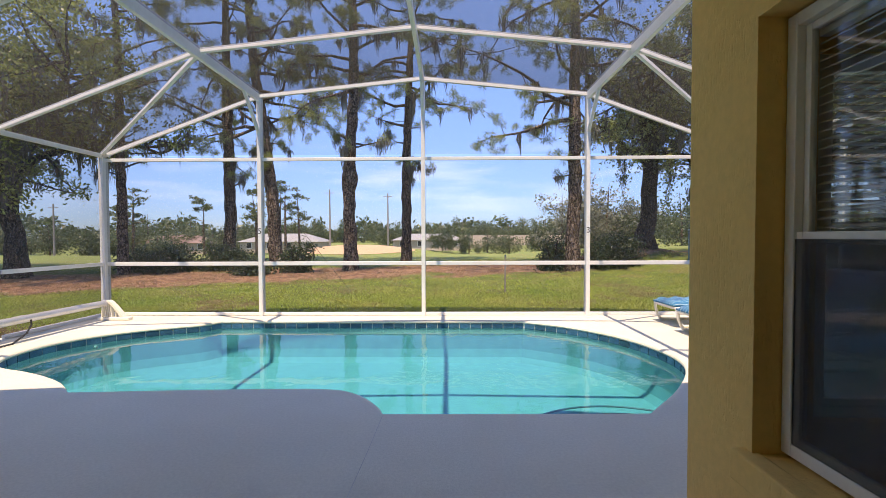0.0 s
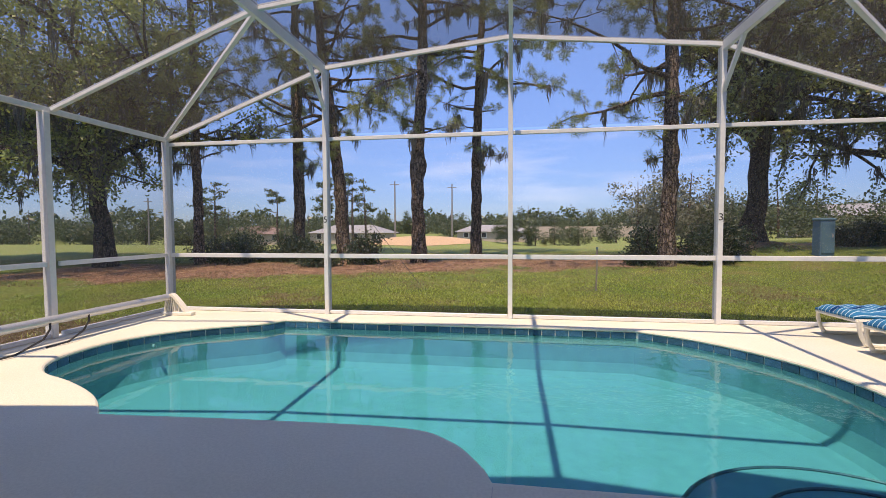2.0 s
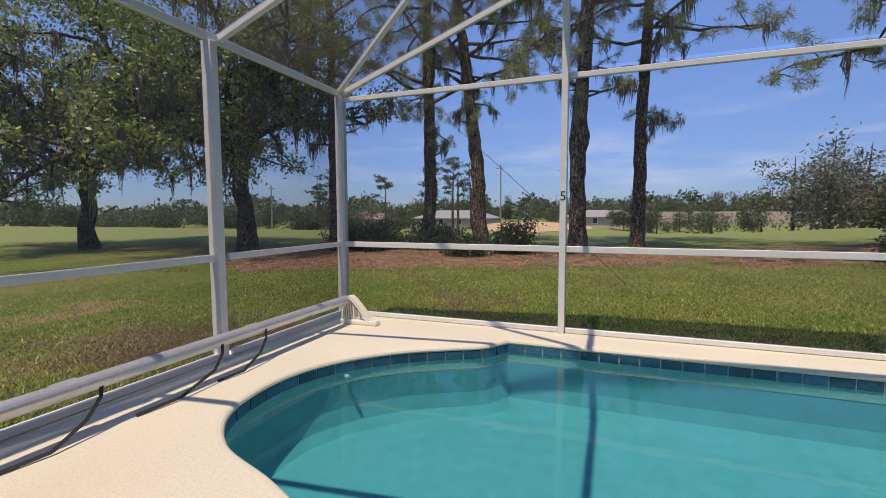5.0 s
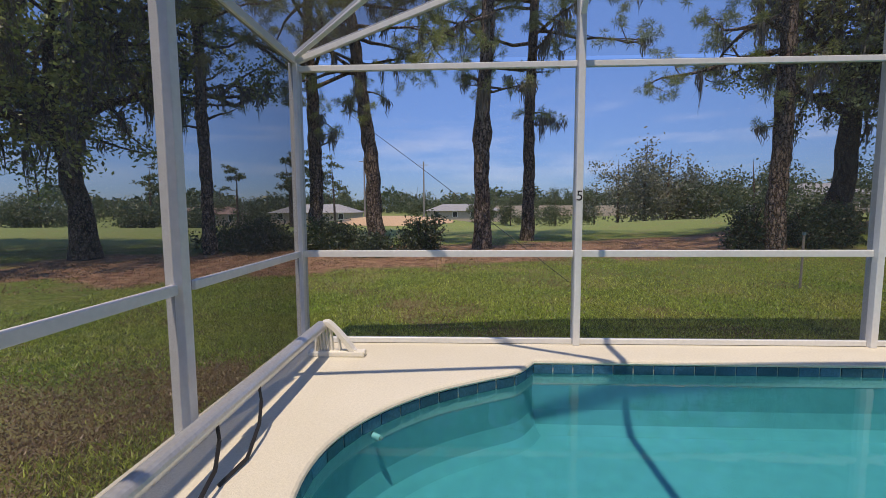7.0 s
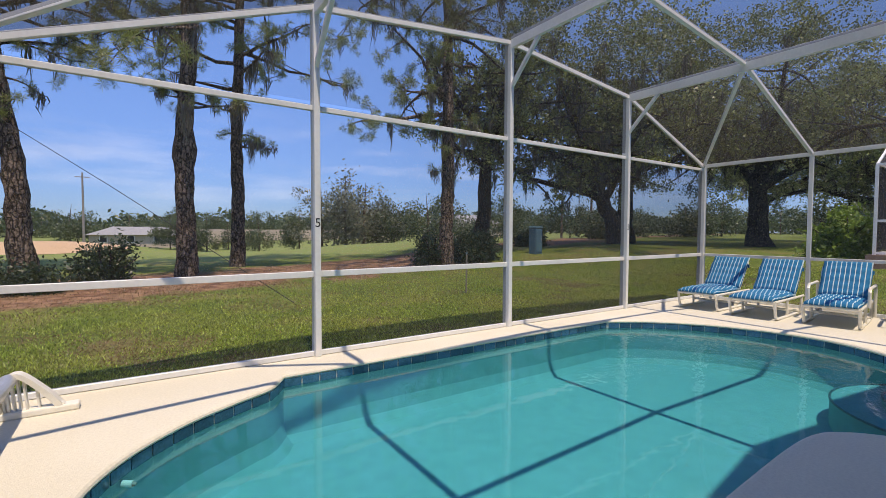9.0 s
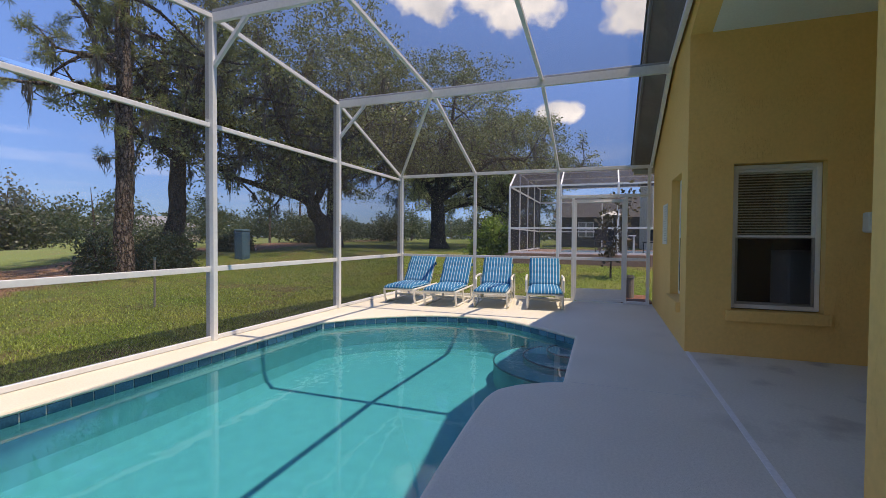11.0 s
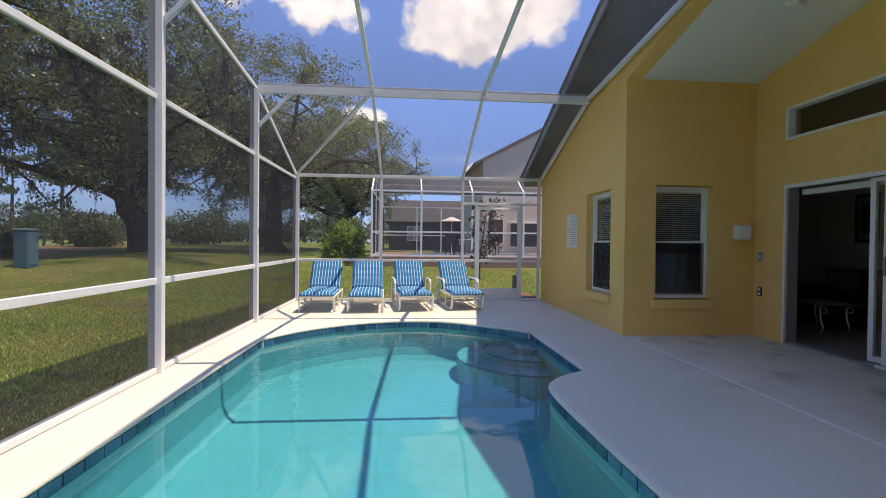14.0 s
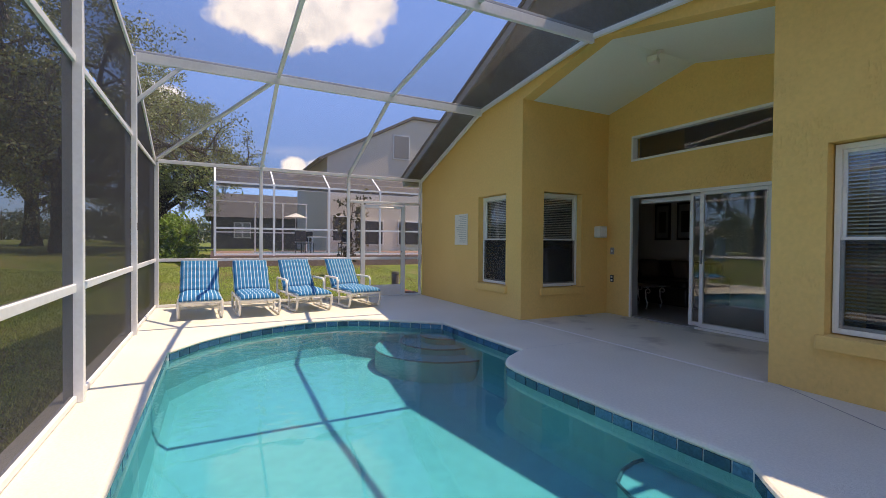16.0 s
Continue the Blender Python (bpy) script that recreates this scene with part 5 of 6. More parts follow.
def pine(x, y, h, r, lean=(0, 0), crown_from=0.25, spread=3.0, tufts=26, seed=0, moss=18, fork=False, label="tall pine with flaky brown bark", bulge=None):
    g = Grower(seed)
    rng = g.rng
    n = 16
    wob = np.cumsum(rng.normal(0, 0.032, (n + 1, 2)), axis=0)
    wob[:2] *= 0.2
    trunk = np.array([(lean[0] * (i / n)**1.1 + wob[i, 0], lean[1] * i / n + wob[i, 1], h * i / n - (0.15 if i == 0 else 0)) for i in range(n + 1)])
    rad = [r * (1.25 if i == 0 else 1.0) * (1 - 0.72 * i / n) for i in range(n + 1)]
    # a finer trunk, so that the bark's plates show in its outline
    tt = np.linspace(0, n, 70)
    fine = np.stack([np.interp(tt, range(n + 1), trunk[:, k]) for k in range(3)], 1)
    fr = np.interp(tt, range(n + 1), rad) * (1 + rng.uniform(-0.035, 0.035, 70))
    if bulge:
        fr *= 1 + 0.45 * np.exp(-((fine[:, 2] - bulge) / 0.28)**2)
    g.limb(fine, fr, 12)
    tips, hang = [], []
    count = int(21 + h)
    for k in range(count):
        f = crown_from + (1 - crown_from) * (k + rng.uniform(0, 1)) / count
        p = np.array([np.interp(f * n, range(n + 1), trunk[:, j]) for j in range(3)])
        a = rng.uniform(0, math.tau)
        ln = spread * (1.55 - 0.75 * f) * rng.uniform(0.45, 1.2)
        up = rng.uniform(-0.05, 0.35) if f < 0.6 else rng.uniform(0.1, 0.7)
        line = g.wander(p, (math.cos(a), math.sin(a), up), ln, 7, 0.035, 0.33)
        g.limb(line, np.linspace(r * 0.36 * (1.2 - f), 0.015, 8), 6)
        for j in range(4, 8):
            for _ in range(2 if j > 5 else 1):
                side = g.wander(line[j], rng.normal(0, 1, 3) * (1, 1, 0.45), ln * rng.uniform(0.14, 0.36), 3, 0.05, 0.3)
                g.limb(side, np.linspace(0.018, 0.006, 4), 4)
                tips += [side[2], side[3], side[3]]
        tips += [line[-1], line[-2]]
        if f < 0.62 and moss:
            hang += [line[j] for j in range(2, 8) if rng.uniform() < moss / 90]
    # a few short shoots low on the trunk
    for f in rng.uniform(crown_from * 0.62, crown_from, 7):
        p = np.array([np.interp(f * n, range(n + 1), trunk[:, j]) for j in range(3)])
        a = rng.uniform(0, math.tau)
        line = g.wander(p, (math.cos(a), math.sin(a), 0.25), rng.uniform(0.5, 1.5), 5, 0.04, 0.4)
        g.limb(line, np.linspace(0.04, 0.008, 6), 5)
        tips += [line[-1], line[-2], line[-3]]
        if rng.uniform() < 0.6:
            hang += [line[-1], line[-2]]
    tips = np.array(tips)
    tips = np.repeat(tips, 2, axis=0) + rng.normal(0, 0.1, (len(tips) * 2, 3))
    g.tufts(tips, int(tufts * 2.1), 0.21, 0.0085)
    if hang:
        g.moss(hang, 34, 1.0, 0.013)
    return g.plant("pine_tree", (x, y, lie(x, y)), M_BARK, M_NEEDLE, label, group="pines behind the enclosure")


def oak(x, y, h, r, crown_r, seed=0, leaf=None, clumps=520, per=55, trunk_h=0.3, lean=(0, 0), low=0.35, moss=60, label="spreading live oak hung with grey moss", size=0.075, group="", flat=0.75):
    g = Grower(seed)
    rng = g.rng
    n = 8
    th = h * trunk_h
    trunk = np.array([(lean[0] * (i / n)**1.3 + rng.normal(0, 0.04), lean[1] * (i / n)**1.3 + rng.normal(0, 0.04), th * i / n - (0.2 if i == 0 else 0)) for i in range(n + 1)])
    g.limb(trunk, [r * (1.45 if i == 0 else 1.1 if i == 1 else 1.0 - 0.25 * i / n) for i in range(n + 1)], 14)
    tips, hang = [], []
    main = 7
    for k in range(main):
        a = k * math.tau / main + rng.uniform(-0.3, 0.3)
        line = g.wander(trunk[-1 - k % 3], (math.cos(a), math.sin(a), rng.uniform(0.45, 1.4)), crown_r * rng.uniform(0.9, 1.15), 8, 0.03, 0.3)
        g.limb(line, np.linspace(r * 0.5, 0.05, 9), 8)
        for j in range(2, 9):
            for _ in range(3):
                sub = g.wander(line[j], rng.normal(0, 1, 3) * (1, 1, 0.6) + (0, 0, 0.25), crown_r * rng.uniform(0.25, 0.5), 5, 0.02, 0.35)
                g.limb(sub, np.linspace(0.055, 0.012, 6), 5)
                tips += [sub[3], sub[4], sub[5]]
                hang += [sub[2], sub[4]]
    tips = np.array(tips)
    # more clumps fill an uneven dome
    k = clumps
    d = rng.normal(0, 1, (k, 3))
    d /= np.linalg.norm(d, axis=1, keepdims=True)
    rr = rng.uniform(0.45, 1.0, (k, 1))**0.6
    lump = np.array([0.82 + 0.32 * noise.noise((q[0] * 1.7 + seed, q[1] * 1.7, q[2] * 1.7)) for q in d])[:, None]
    mid = np.array((lean[0], lean[1], h * (1 + low) / 2))
    dome = mid + d * rr * lump * np.array((crown_r, crown_r, h * (1 - low) / 2))
    allc = np.concatenate([tips, dome])
    g.leaves(allc, int(per * 1.25), 0.215 * crown_r / 5, size * 0.92, flat)
    if moss:
        pick = [q for q in hang if q[2] < h * 0.7]
        rng.shuffle(pick)
        bottom = [q for q in dome if q[2] < h * (low + 0.22)]
        g.moss(list(pick[:int(moss * 1.4)]) + bottom[:int(moss * 1.4)], 34, 1.15, 0.014)
    return g.plant("oak_tree", (x, y, lie(x, y)), M_OAKBARK, leaf or M_OAK, label, group=group)


pine(-11.0, 15.2, 15, 0.17, (-0.5, 0.2), 0.36, 2.2, 20, 11, 10)
pine(-9.4, 19.4, 17, 0.26, (-0.3, 0.3), 0.31, 3.0, 24, 12, 22)
pine(-7.0, 18.5, 16, 0.27, (-2.2, 0.3), 0.34, 3.2, 24, 13, 26, label="leaning pine with flaky orange-brown bark")
pine(-3.5, 16.4, 18, 0.24, (0.2, 0.2), 0.35, 2.9, 24, 14, 20, bulge=3.3, label="straight dark-barked pine with a swollen knot")
pine(-1.75, 19.4, 18, 0.22, (0.5, 0.0), 0.33, 3.6, 24, 15, 30)
pine(4.4, 15.8, 17, 0.25, (0.1, 0.1), 0.31, 3.6, 26, 16, 34, label="tall pine wrapped in grey moss above its brown trunk")
oak(8.1, 18.3, 13, 0.33, 4.3, 21, M_OAK, 110, 34, 0.34, (0.2, 0), 0.36, 90)
oak(-13.5, 14.1, 10.5, 0.28, 5.0, 22, M_OAKLIT, 330, 46, 0.36, (-0.9, 0.2), 0.30, 110)
oak(-20.4, 13.5, 10, 0.26, 5.2, 23, M_OAK, 420, 50, 0.33, (0, 0), 0.28, 70)
oak(13.2, 15.1, 12.5, 0.36, 5.4, 24, M_OAK, 330, 46, 0.20, (-1.0, 0.4), 0.36, 120, label="leaning live oak hung with grey moss")
oak(16.5, 17.0, 12.5, 0.42, 5.2, 25, M_OAK, 400, 44, 0.34, (0.2, 0), 0.34, 60)
oak(20.0, 12.2, 12.0, 0.45, 5.6, 26, M_OAK, 440, 46, 0.30, (0, 0), 0.30, 50)
oak(27.5, 9.3, 10.5, 0.4, 5.0, 27, M_OAK, 420, 50, 0.28, (0, 0), 0.26, 30)
oak(30, 16, 11.5, 0.4, 5.4, 28, M_OAK, 320, 50, 0.28, (0, 0), 0.26, 30)


def juniper(x, y, h, w, seed, name="juniper_bush", leaf=None, size=0.05, label="dark dense juniper bush in the straw bed", clumps=260):
    g = Grower(seed)
    rng = g.rng
    for _ in range(7):
        a = rng.uniform(0, math.tau)
        line = g.wander((0, 0, -0.05), (math.cos(a) * w / h, math.sin(a) * w / h, 1.0), h * 0.8, 5, 0, 0.3)
        g.limb(line, np.linspace(0.04, 0.01, 6), 5)
    d = rng.normal(0, 1, (clumps, 3))
    d /= np.linalg.norm(d, axis=1, keepdims=True)
    d[:, 2] = np.abs(d[:, 2])
    lump = np.array([0.75 + 0.5 * noise.noise((q[0] * 2 + seed, q[1] * 2, q[2] * 2)) for q in d])[:, None]
    c = d * lump * rng.uniform(0.55, 1.0, (clumps, 1)) * np.array((w, w * 0.8, h))
    g.leaves(c, 34, 0.13, size, 0.8)
    return g.plant(name, (x, y, lie(x, y)), M_OAKBARK, leaf or M_CEDAR, label, "bush")


juniper(-10.2, 16.2, 1.05, 1.6, 31)
juniper(-8.3, 16.9, 1.0, 1.35, 32)
juniper(-5.2, 15.6, 1.25, 0.75, 33, label="ragged low palm-like bush under the pines", clumps=90)
juniper(-6.3, 14.6, 0.6, 0.7, 34, label="low straggling shrub under the pines", clumps=80)
juniper(3.75, 15.95, 1.6, 0.5, 35, clumps=120)
juniper(6.0, 16.3, 1.55, 1.4, 36)
juniper(12.3, 19.5, 1.1, 1.2, 37)
juniper(15.2, 7.8, 2.1, 1.25, 38, "leafy_shrub", M_SHRUB, 0.09, "bright green leafy shrub on the side lawn", 200)
# young bronze-leaved tree on the side lawn
g = Grower(41)
line = g.wander((0, 0, -0.05), (0.02, 0, 1), 2.3, 8, 0, 0.08)
g.limb(line, np.linspace(0.03, 0.012, 9), 7)
spots = []
for k in range(2, 9):
    for _ in range(3):
        b = g.wander(line[k], g.rng.normal(0, 1, 3) * (1, 1, 0.4) + (0, 0, 0.4), 0.4, 3)
        g.limb(b, np.linspace(0.01, 0.004, 4), 4)
        spots += [b[2], b[3]]
g.leaves(spots, 9, 0.10, 0.075, 1.0)
g.plant("young_tree", (9.0, 2.85, lie(9.0, 2.85)), M_BARK, M_RED, "slender young tree with bronze-green leaves")


# ---- beyond: far trees, houses, poles ----
def far_tree(x, y, h, w, seed, slim=False, leaf=None):
    g = Grower(seed)
    rng = g.rng
    g.limb([(0, 0, -0.3), (rng.normal(0, 0.1), 0, h * 0.45), (rng.normal(0, 0.2), 0, h * 0.9)], [0.04 * h * 0.5, 0.03 * h * 0.5, 0.02], 6)
    if slim:
        # flat plates of needles at the ends of a few high limbs
        c = []
        for _ in range(9):
            z = h * rng.uniform(0.5, 0.98)
            a, reach = rng.uniform(0, math.tau), w * rng.uniform(0.15, 0.75) * (1.25 - 0.6 * z / h)
            tip = np.array((reach * math.cos(a), reach * math.sin(a), z))
            g.limb([(0, 0, z - 0.4), tip], [0.06, 0.03], 4)
            c += [tip + rng.normal(0, 1, 3) * (0.38, 0.38, 0.14) for _ in range(7)]
        g.leaves(c, 14, 0.2, 0.17, 0.6)
    else:
        # several uneven heads that reach down to the grass
        c = []
        for _ in range(int(rng.integers(4, 8))):
            q = rng.normal(0, 1, 2) * w * 0.42
            hh, ww = h * rng.uniform(0.5, 1.0) * math.exp(-0.25 * (q @ q) / w**2), w * rng.uniform(0.32, 0.6)
            d = rng.normal(0, 1, (22, 3))
            d /= np.linalg.norm(d, axis=1, keepdims=True)
            c += list(d * rng.uniform(0.5, 1, (22, 1)) * (ww, ww, hh * 0.48) + (q[0], q[1], hh * 0.53))
        g.leaves(c, 34, 0.085 * w + 0.1, 0.024 * w + 0.065, 0.75)
    return g.plant("far_tree", (x, y, lie(x, y)), M_BARK, leaf or M_FAR, "distant pine with a thin high crown" if slim else "distant leafy tree beyond the fairway", group="far trees")


far = random.Random(9)
k = 100
for i in range(46):
    head = radians(-62 + i * 2.9 + far.uniform(-1, 1))
    dist = far.uniform(106 if 0 < head < 0.4 else 95, 140)
    far_tree(dist * math.sin(head), dist * math.cos(head), far.uniform(5.0, 9.0), far.uniform(3.5, 6.0), k + i)
# a continuous far wood behind them
g = Grower(77)
spots = []
for i in range(2600):
    head, dist = radians(-75 + 200 * i / 2600), far.uniform(135, 165)
    top = 4.6 + 4.0 * noise.noise((head * 14, 0.0, 5.0)) + 3.0 * noise.noise((head * 45, 1.0, 5.0))
    sx, sy = dist * math.sin(head), dist * math.cos(head)
    spots.append((sx, sy, lie(sx, sy) + far.uniform(0.0, 1.0)**0.7 * top))
g.leaves(spots, 14, 1.1, 0.75, 0.7)
woods = g.plant("far_woods", (0, 0, 0), M_BARK, M_FAR, "band of distant woods along the horizon", "woods")
tagged(woods, kind="stuff")
# a nearer grey-green oak, small conifers, thin pines
for x, y, h, w in ((18.0, 59, 11.5, 6.0), (15.5, 61, 9.6, 5.0), (21.0, 60, 10.6, 6.0), (24, 62, 8.5, 5.0), (29, 56, 8, 5), (35, 60, 8.5, 5), (41, 52, 8, 5), (14, 66, 6, 3.2), (9.5, 70, 5.5, 3), (3.5, 75, 5.5, 2.4), (-1, 75, 5.5, 2.0), (7, 80, 5, 2.0)):
    k += 60
    far_tree(x, y, h, w, k, leaf=M_GREYLEAF if h > 9 else None)
for x, y, h in ((-30, 70, 11), (-27, 72, 12), (-25, 69, 11.5), (-28.5, 67, 11.5), (-23.5, 71, 10.5), (-36, 66, 9.5), (-41, 58, 10), (-33, 78, 11), (-46, 62, 9.5), (38, 40, 8.5), (41, 38, 9)):
    k += 7
    far_tree(x, y, h, 2.8, k, True)
for x, y, h, w in ((24, 24, 2.2, 1.8), (30, 27, 2.6, 2.2), (36, 24, 3.2, 2.6), (45, 25, 5, 3.5), (50, 15, 6, 4), (44, 10, 5, 3.5), (-40, 40, 3.0, 2.5), (-30, 46, 2.6, 2.2), (-34, 44, 3, 2.4)):
    k += 7
    far_tree(x, y, h, w, k)


def far_house(x, y, w, d, h, turn, roof):
    z = lie(x, y)
    c = thing("house", (x, y, z - 0.2), turn, label="low distant house with a hipped roof", category="house", group="far houses")
    part("wall", boxed((-w / 2, -d / 2, 0), (w / 2, d / 2, h)), M_FARWALL, c)
    bm = bmesh.new()
    e, t = 0.5, h + d * 0.22
    base = [bm.verts.new(p) for p in ((-w / 2 - e, -d / 2 - e, h), (w / 2 + e, -d / 2 - e, h), (w / 2 + e, d / 2 + e, h), (-w / 2 - e, d / 2 + e, h))]
    ridge = [bm.verts.new(p) for p in ((-w / 2 + d / 2, 0, t), (w / 2 - d / 2, 0, t))]
    for f in ((base[0], base[1], ridge[1], ridge[0]), (base[1], base[2], ridge[1]), (base[2], base[3], ridge[0], ridge[1]), (base[3], base[0], ridge[0]), base[::-1]):
        bm.faces.new(f)
    part("roof", bm, roof, c)
    for i in range(4):
        u = -w / 2 + (i + 0.5) * w / 4
        win = part("window", boxed((u - 0.5, -d / 2 - 0.05, 1.0), (u + 0.5, -d / 2 - 0.01, 2.1), 0.02), M_FRAME, c)
        part("pane", boxed((u - 0.42, -d / 2 - 0.07, 1.08), (u + 0.42, -d / 2 - 0.051, 2.02)), M_DARK, win)


far_house(-50, 84, 12, 7, 2.2, 8, M_FARROOF)
far_house(-31, 86, 15, 7, 2.2, -4, M_GREYROOF)
far_house(-4, 92, 14, 6, 2.2, 3, M_GREYROOF)
far_house(48, 74, 14, 8, 3.0, -20, M_GREYROOF)
solid("wall_far", boxed((2.5, 96, -1.8), (34, 96.3, 1.6)), M_FARWALL, label="long beige boundary wall beyond the fairway", category="wall")
for x, y, h in ((-20, 76, 9.6), (-10.7, 80, 9.6), (-62, 70, 8.5)):
    c = thing("utility_pole", (x, y, lie(x, y)), label="weathered utility pole beyond the fairway", category="utility pole", group="utility poles")
    part("pole", tube(bmesh.new(), [(0, 0, -0.3), (0, 0, h)], [0.16, 0.10], 8), M_GREYWOOD, c)
    part("crossarm", bar(bmesh.new(), (-0.8, 0, h - 0.6), (0.8, 0, h - 0.6), 0.1, 0.1), M_GREYWOOD, c)

# bunker: a sand face on its mound
bm = bmesh.new()
cx, cy, rings = -14.9, 72.5, []
for r in (0.0, 0.35, 0.7, 1.0):
    ring = []
    for i in range(40):
        a = i * math.tau / 40
        q = r * (1 + 0.10 * math.sin(2 * a + 1) + 0.06 * math.sin(3 * a))
        px, py = cx + 8.6 * q * math.cos(a), cy + 4.4 * q * math.sin(a)
        ring.append(bm.verts.new((px, py, lie(px, py) + 0.12 - 0.06 * r)))
    rings.append(ring)
for a, b in zip(rings, rings[1:]):
    for i in range(40):
        bm.faces.new((a[i], a[(i + 1) % 40], b[(i + 1) % 40], b[i]))
bmesh.ops.remove_doubles(bm, verts=bm.verts, dist=1e-4)
solid("bunker", bm, M_SAND, label="pale sand bunker on a grassy mound", category="bunker")

# mulch and a meter pedestal beside the house corner
bm = bmesh.new()
prism(bm, [(5.06, 2.1), (6.3, 2.15), (6.25, 2.75), (5.7, 2.9), (5.06, 2.85)], "z", -0.2, 0.03)
solid("mulch_bed", bm, mat("red mulch", (0.22, 0.09, 0.05), 0.95, 0.4, 6.0, 60.0, 1.0, 70.0), label="red-brown mulch beside the house corner", category="mulch")
c = thing("pedestal", (5.75, 2.5, 0.03), label="dark grey pedestal standing in the mulch", category="pedestal")
part("body", tube(bmesh.new(), [(0, 0, 0), (0, 0, 0.42)], 0.09, 14), M_GREYWOOD, c)
part("cap", tube(bmesh.new(), [(0, 0, 0.42), (0, 0, 0.47)], [0.10, 0.07], 14), M_BLACK, c)

# utility cabinet and a marker stake on the lawn
c = thing("utility_cabinet", (8.6, 15.6, lie(8.6, 15.6) - 0.03), 0, label="dull blue-green steel utility cabinet in the straw bed", category="cabinet")
part("body", boxed((-0.19, -0.19, 0), (0.19, 0.19, 1.02), 0.03), M_BOX, c)
part("cap", boxed((-0.21, -0.21, 1.02), (0.21, 0.21, 1.11), 0.04), M_BOX, c)
part("door", boxed((-0.16, -0.206, 0.1), (0.16, -0.19, 0.96), 0.006), M_BOX, c)
part("latch", boxed((0.09, -0.225, 0.55), (0.12, -0.206, 0.66), 0.004), M_PLATE, c)
c = thing("marker_stake", (1.41, 10.66, lie(1.41, 10.66)), label="thin weathered stake in the lawn", category="stake")
part("stake", tube(bmesh.new(), [(0, 0, -0.1), (0.01, 0, 0.86)], 0.018, 8), M_GREYWOOD, c)
part("cap", tube(bmesh.new(), [(0.01, 0, 0.86), (0.01, 0, 0.9)], 0.024, 8), M_BOX, c)
# guy wire from the leaning pine to the lawn
c = thing("guy_wire", (-7.6, 17.1, 4.2), label="thin dark wire strung from a pine to the lawn", category="wire")
part("wire", tube(bmesh.new(), [(0, 0, 0), (2.6, -3.2, -2.0), (5.3, -6.4, -4.15)], 0.007, 5), M_BLACK, c)


# ---- the neighbours ----
def build_neighbours():
    x0, x1, y0, y1 = 12.4, 20.4, -4.2, 6.42
    base = 0.70
    solid("patio", boxed((x0 - 0.15, y0, -0.3), (x1 + 0.3, y1 + 0.15, base)), M_PATIO, label="red brick patio of the next house", category="patio")
    c = thing("screen_enclosure", (0, 0, base), label="white neighbouring pool enclosure with dark mesh", category="screen enclosure")

    def member(name, a, b, w=0.06, h=0.06, up=(0, 0, 1)):
        part(name, bar(bmesh.new(), a, b, w, h, up, 0), M_WHITE, c)

    e, t, inn = 2.5, 3.25, 1.3
    ys = [y1, 4.55, 2.6, 0.6, -1.8, y0]
    xs = [x0, 14.4, 16.4, 18.4, x1]
    for y in ys:
        member("post", (x0, y, 0), (x0, y, e), 0.07, 0.07, (0, 1, 0))
        member("rafter", (x0, y, e), (x0 + inn, y, t), 0.05, 0.07)
    for x in xs[1:]:
        member("post", (x, y1, 0), (x, y1, t), 0.07, 0.07, (0, 1, 0))
        member("purlin", (x, y1, t), (x, y0, t), 0.05, 0.07)
    for z in (e, 0.95, 0.05):
        member("rail", (x0, y0, z), (x0, y1, z))
        member("rail", (x0, y1, z), (x1, y1, z))
    member("roof_rail", (x0 + inn, y0, t), (x0 + inn, y1, t))
    for y in (y1, 4.55, 3.2, 2.0):
        member("post", (x1, y, 0), (x1, y, e), 0.07, 0.07, (0, 1, 0))
    for z in (e, 0.95):
        member("rail", (x1, 1.95, z), (x1, y1, z))
    member("roof_rail", (x0 + inn, y1, t), (x1, y1, t))

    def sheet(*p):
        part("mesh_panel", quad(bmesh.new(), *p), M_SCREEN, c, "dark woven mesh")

    for a, b in zip(ys, ys[1:]):
        sheet((x0, a, 0), (x0, b, 0), (x0, b, e), (x0, a, e))
        sheet((x0, a, e), (x0, b, e), (x0 + inn, b, t), (x0 + inn, a, t))
    for a, b in zip(xs, xs[1:]):
        sheet((a, y1, 0), (b, y1, 0), (b, y1, e), (a, y1, e))
        sheet((a, y1, e), (b, y1, e), (b, y1, t), (max(a, x0 + inn), y1, t))
    sheet((x0 + inn, y0, t), (x1, y0, t), (x1, y1, t), (x0 + inn, y1, t))
    sheet((x1, y1, 0), (x1, 1.95, 0), (x1, 1.95, e), (x1, y1, e))
    # a low grey house further down the row, coloured dark for the mesh's shade
    lo_h = thing("house", (32.5, 1.6, 0.5), label="low grey house with a white window, coloured darker for the mesh's shade", category="house")
    part("wall", boxed((0, -5.0, -0.8), (8, 5.0, 2.5)), M_SHADED, lo_h)
    bm = bmesh.new()
    prism(bm, [(-0.5, 2.45), (8.5, 2.45), (4.0, 4.6)], "y", -5.4, 5.4)
    part("roof", bm, M_MESHED_ROOF, lo_h)
    w = part("window", boxed((-0.06, 2.3, 0.9), (0.0, 3.5, 2.1), 0.01), M_FRAME, lo_h)
    for k in range(2):
        for j in range(2):
            part("pane", boxed((-0.08, 2.38 + k * 0.58, 0.98 + j * 0.56), (-0.06, 2.84 + k * 0.58, 1.46 + j * 0.56)), M_PLATE, w)
    # their house: a tall gable end behind the enclosure
    h = thing("house", (0, 0, 0), label="two-storey beige stucco house with a grey gable", category="house")
    bm = bmesh.new()
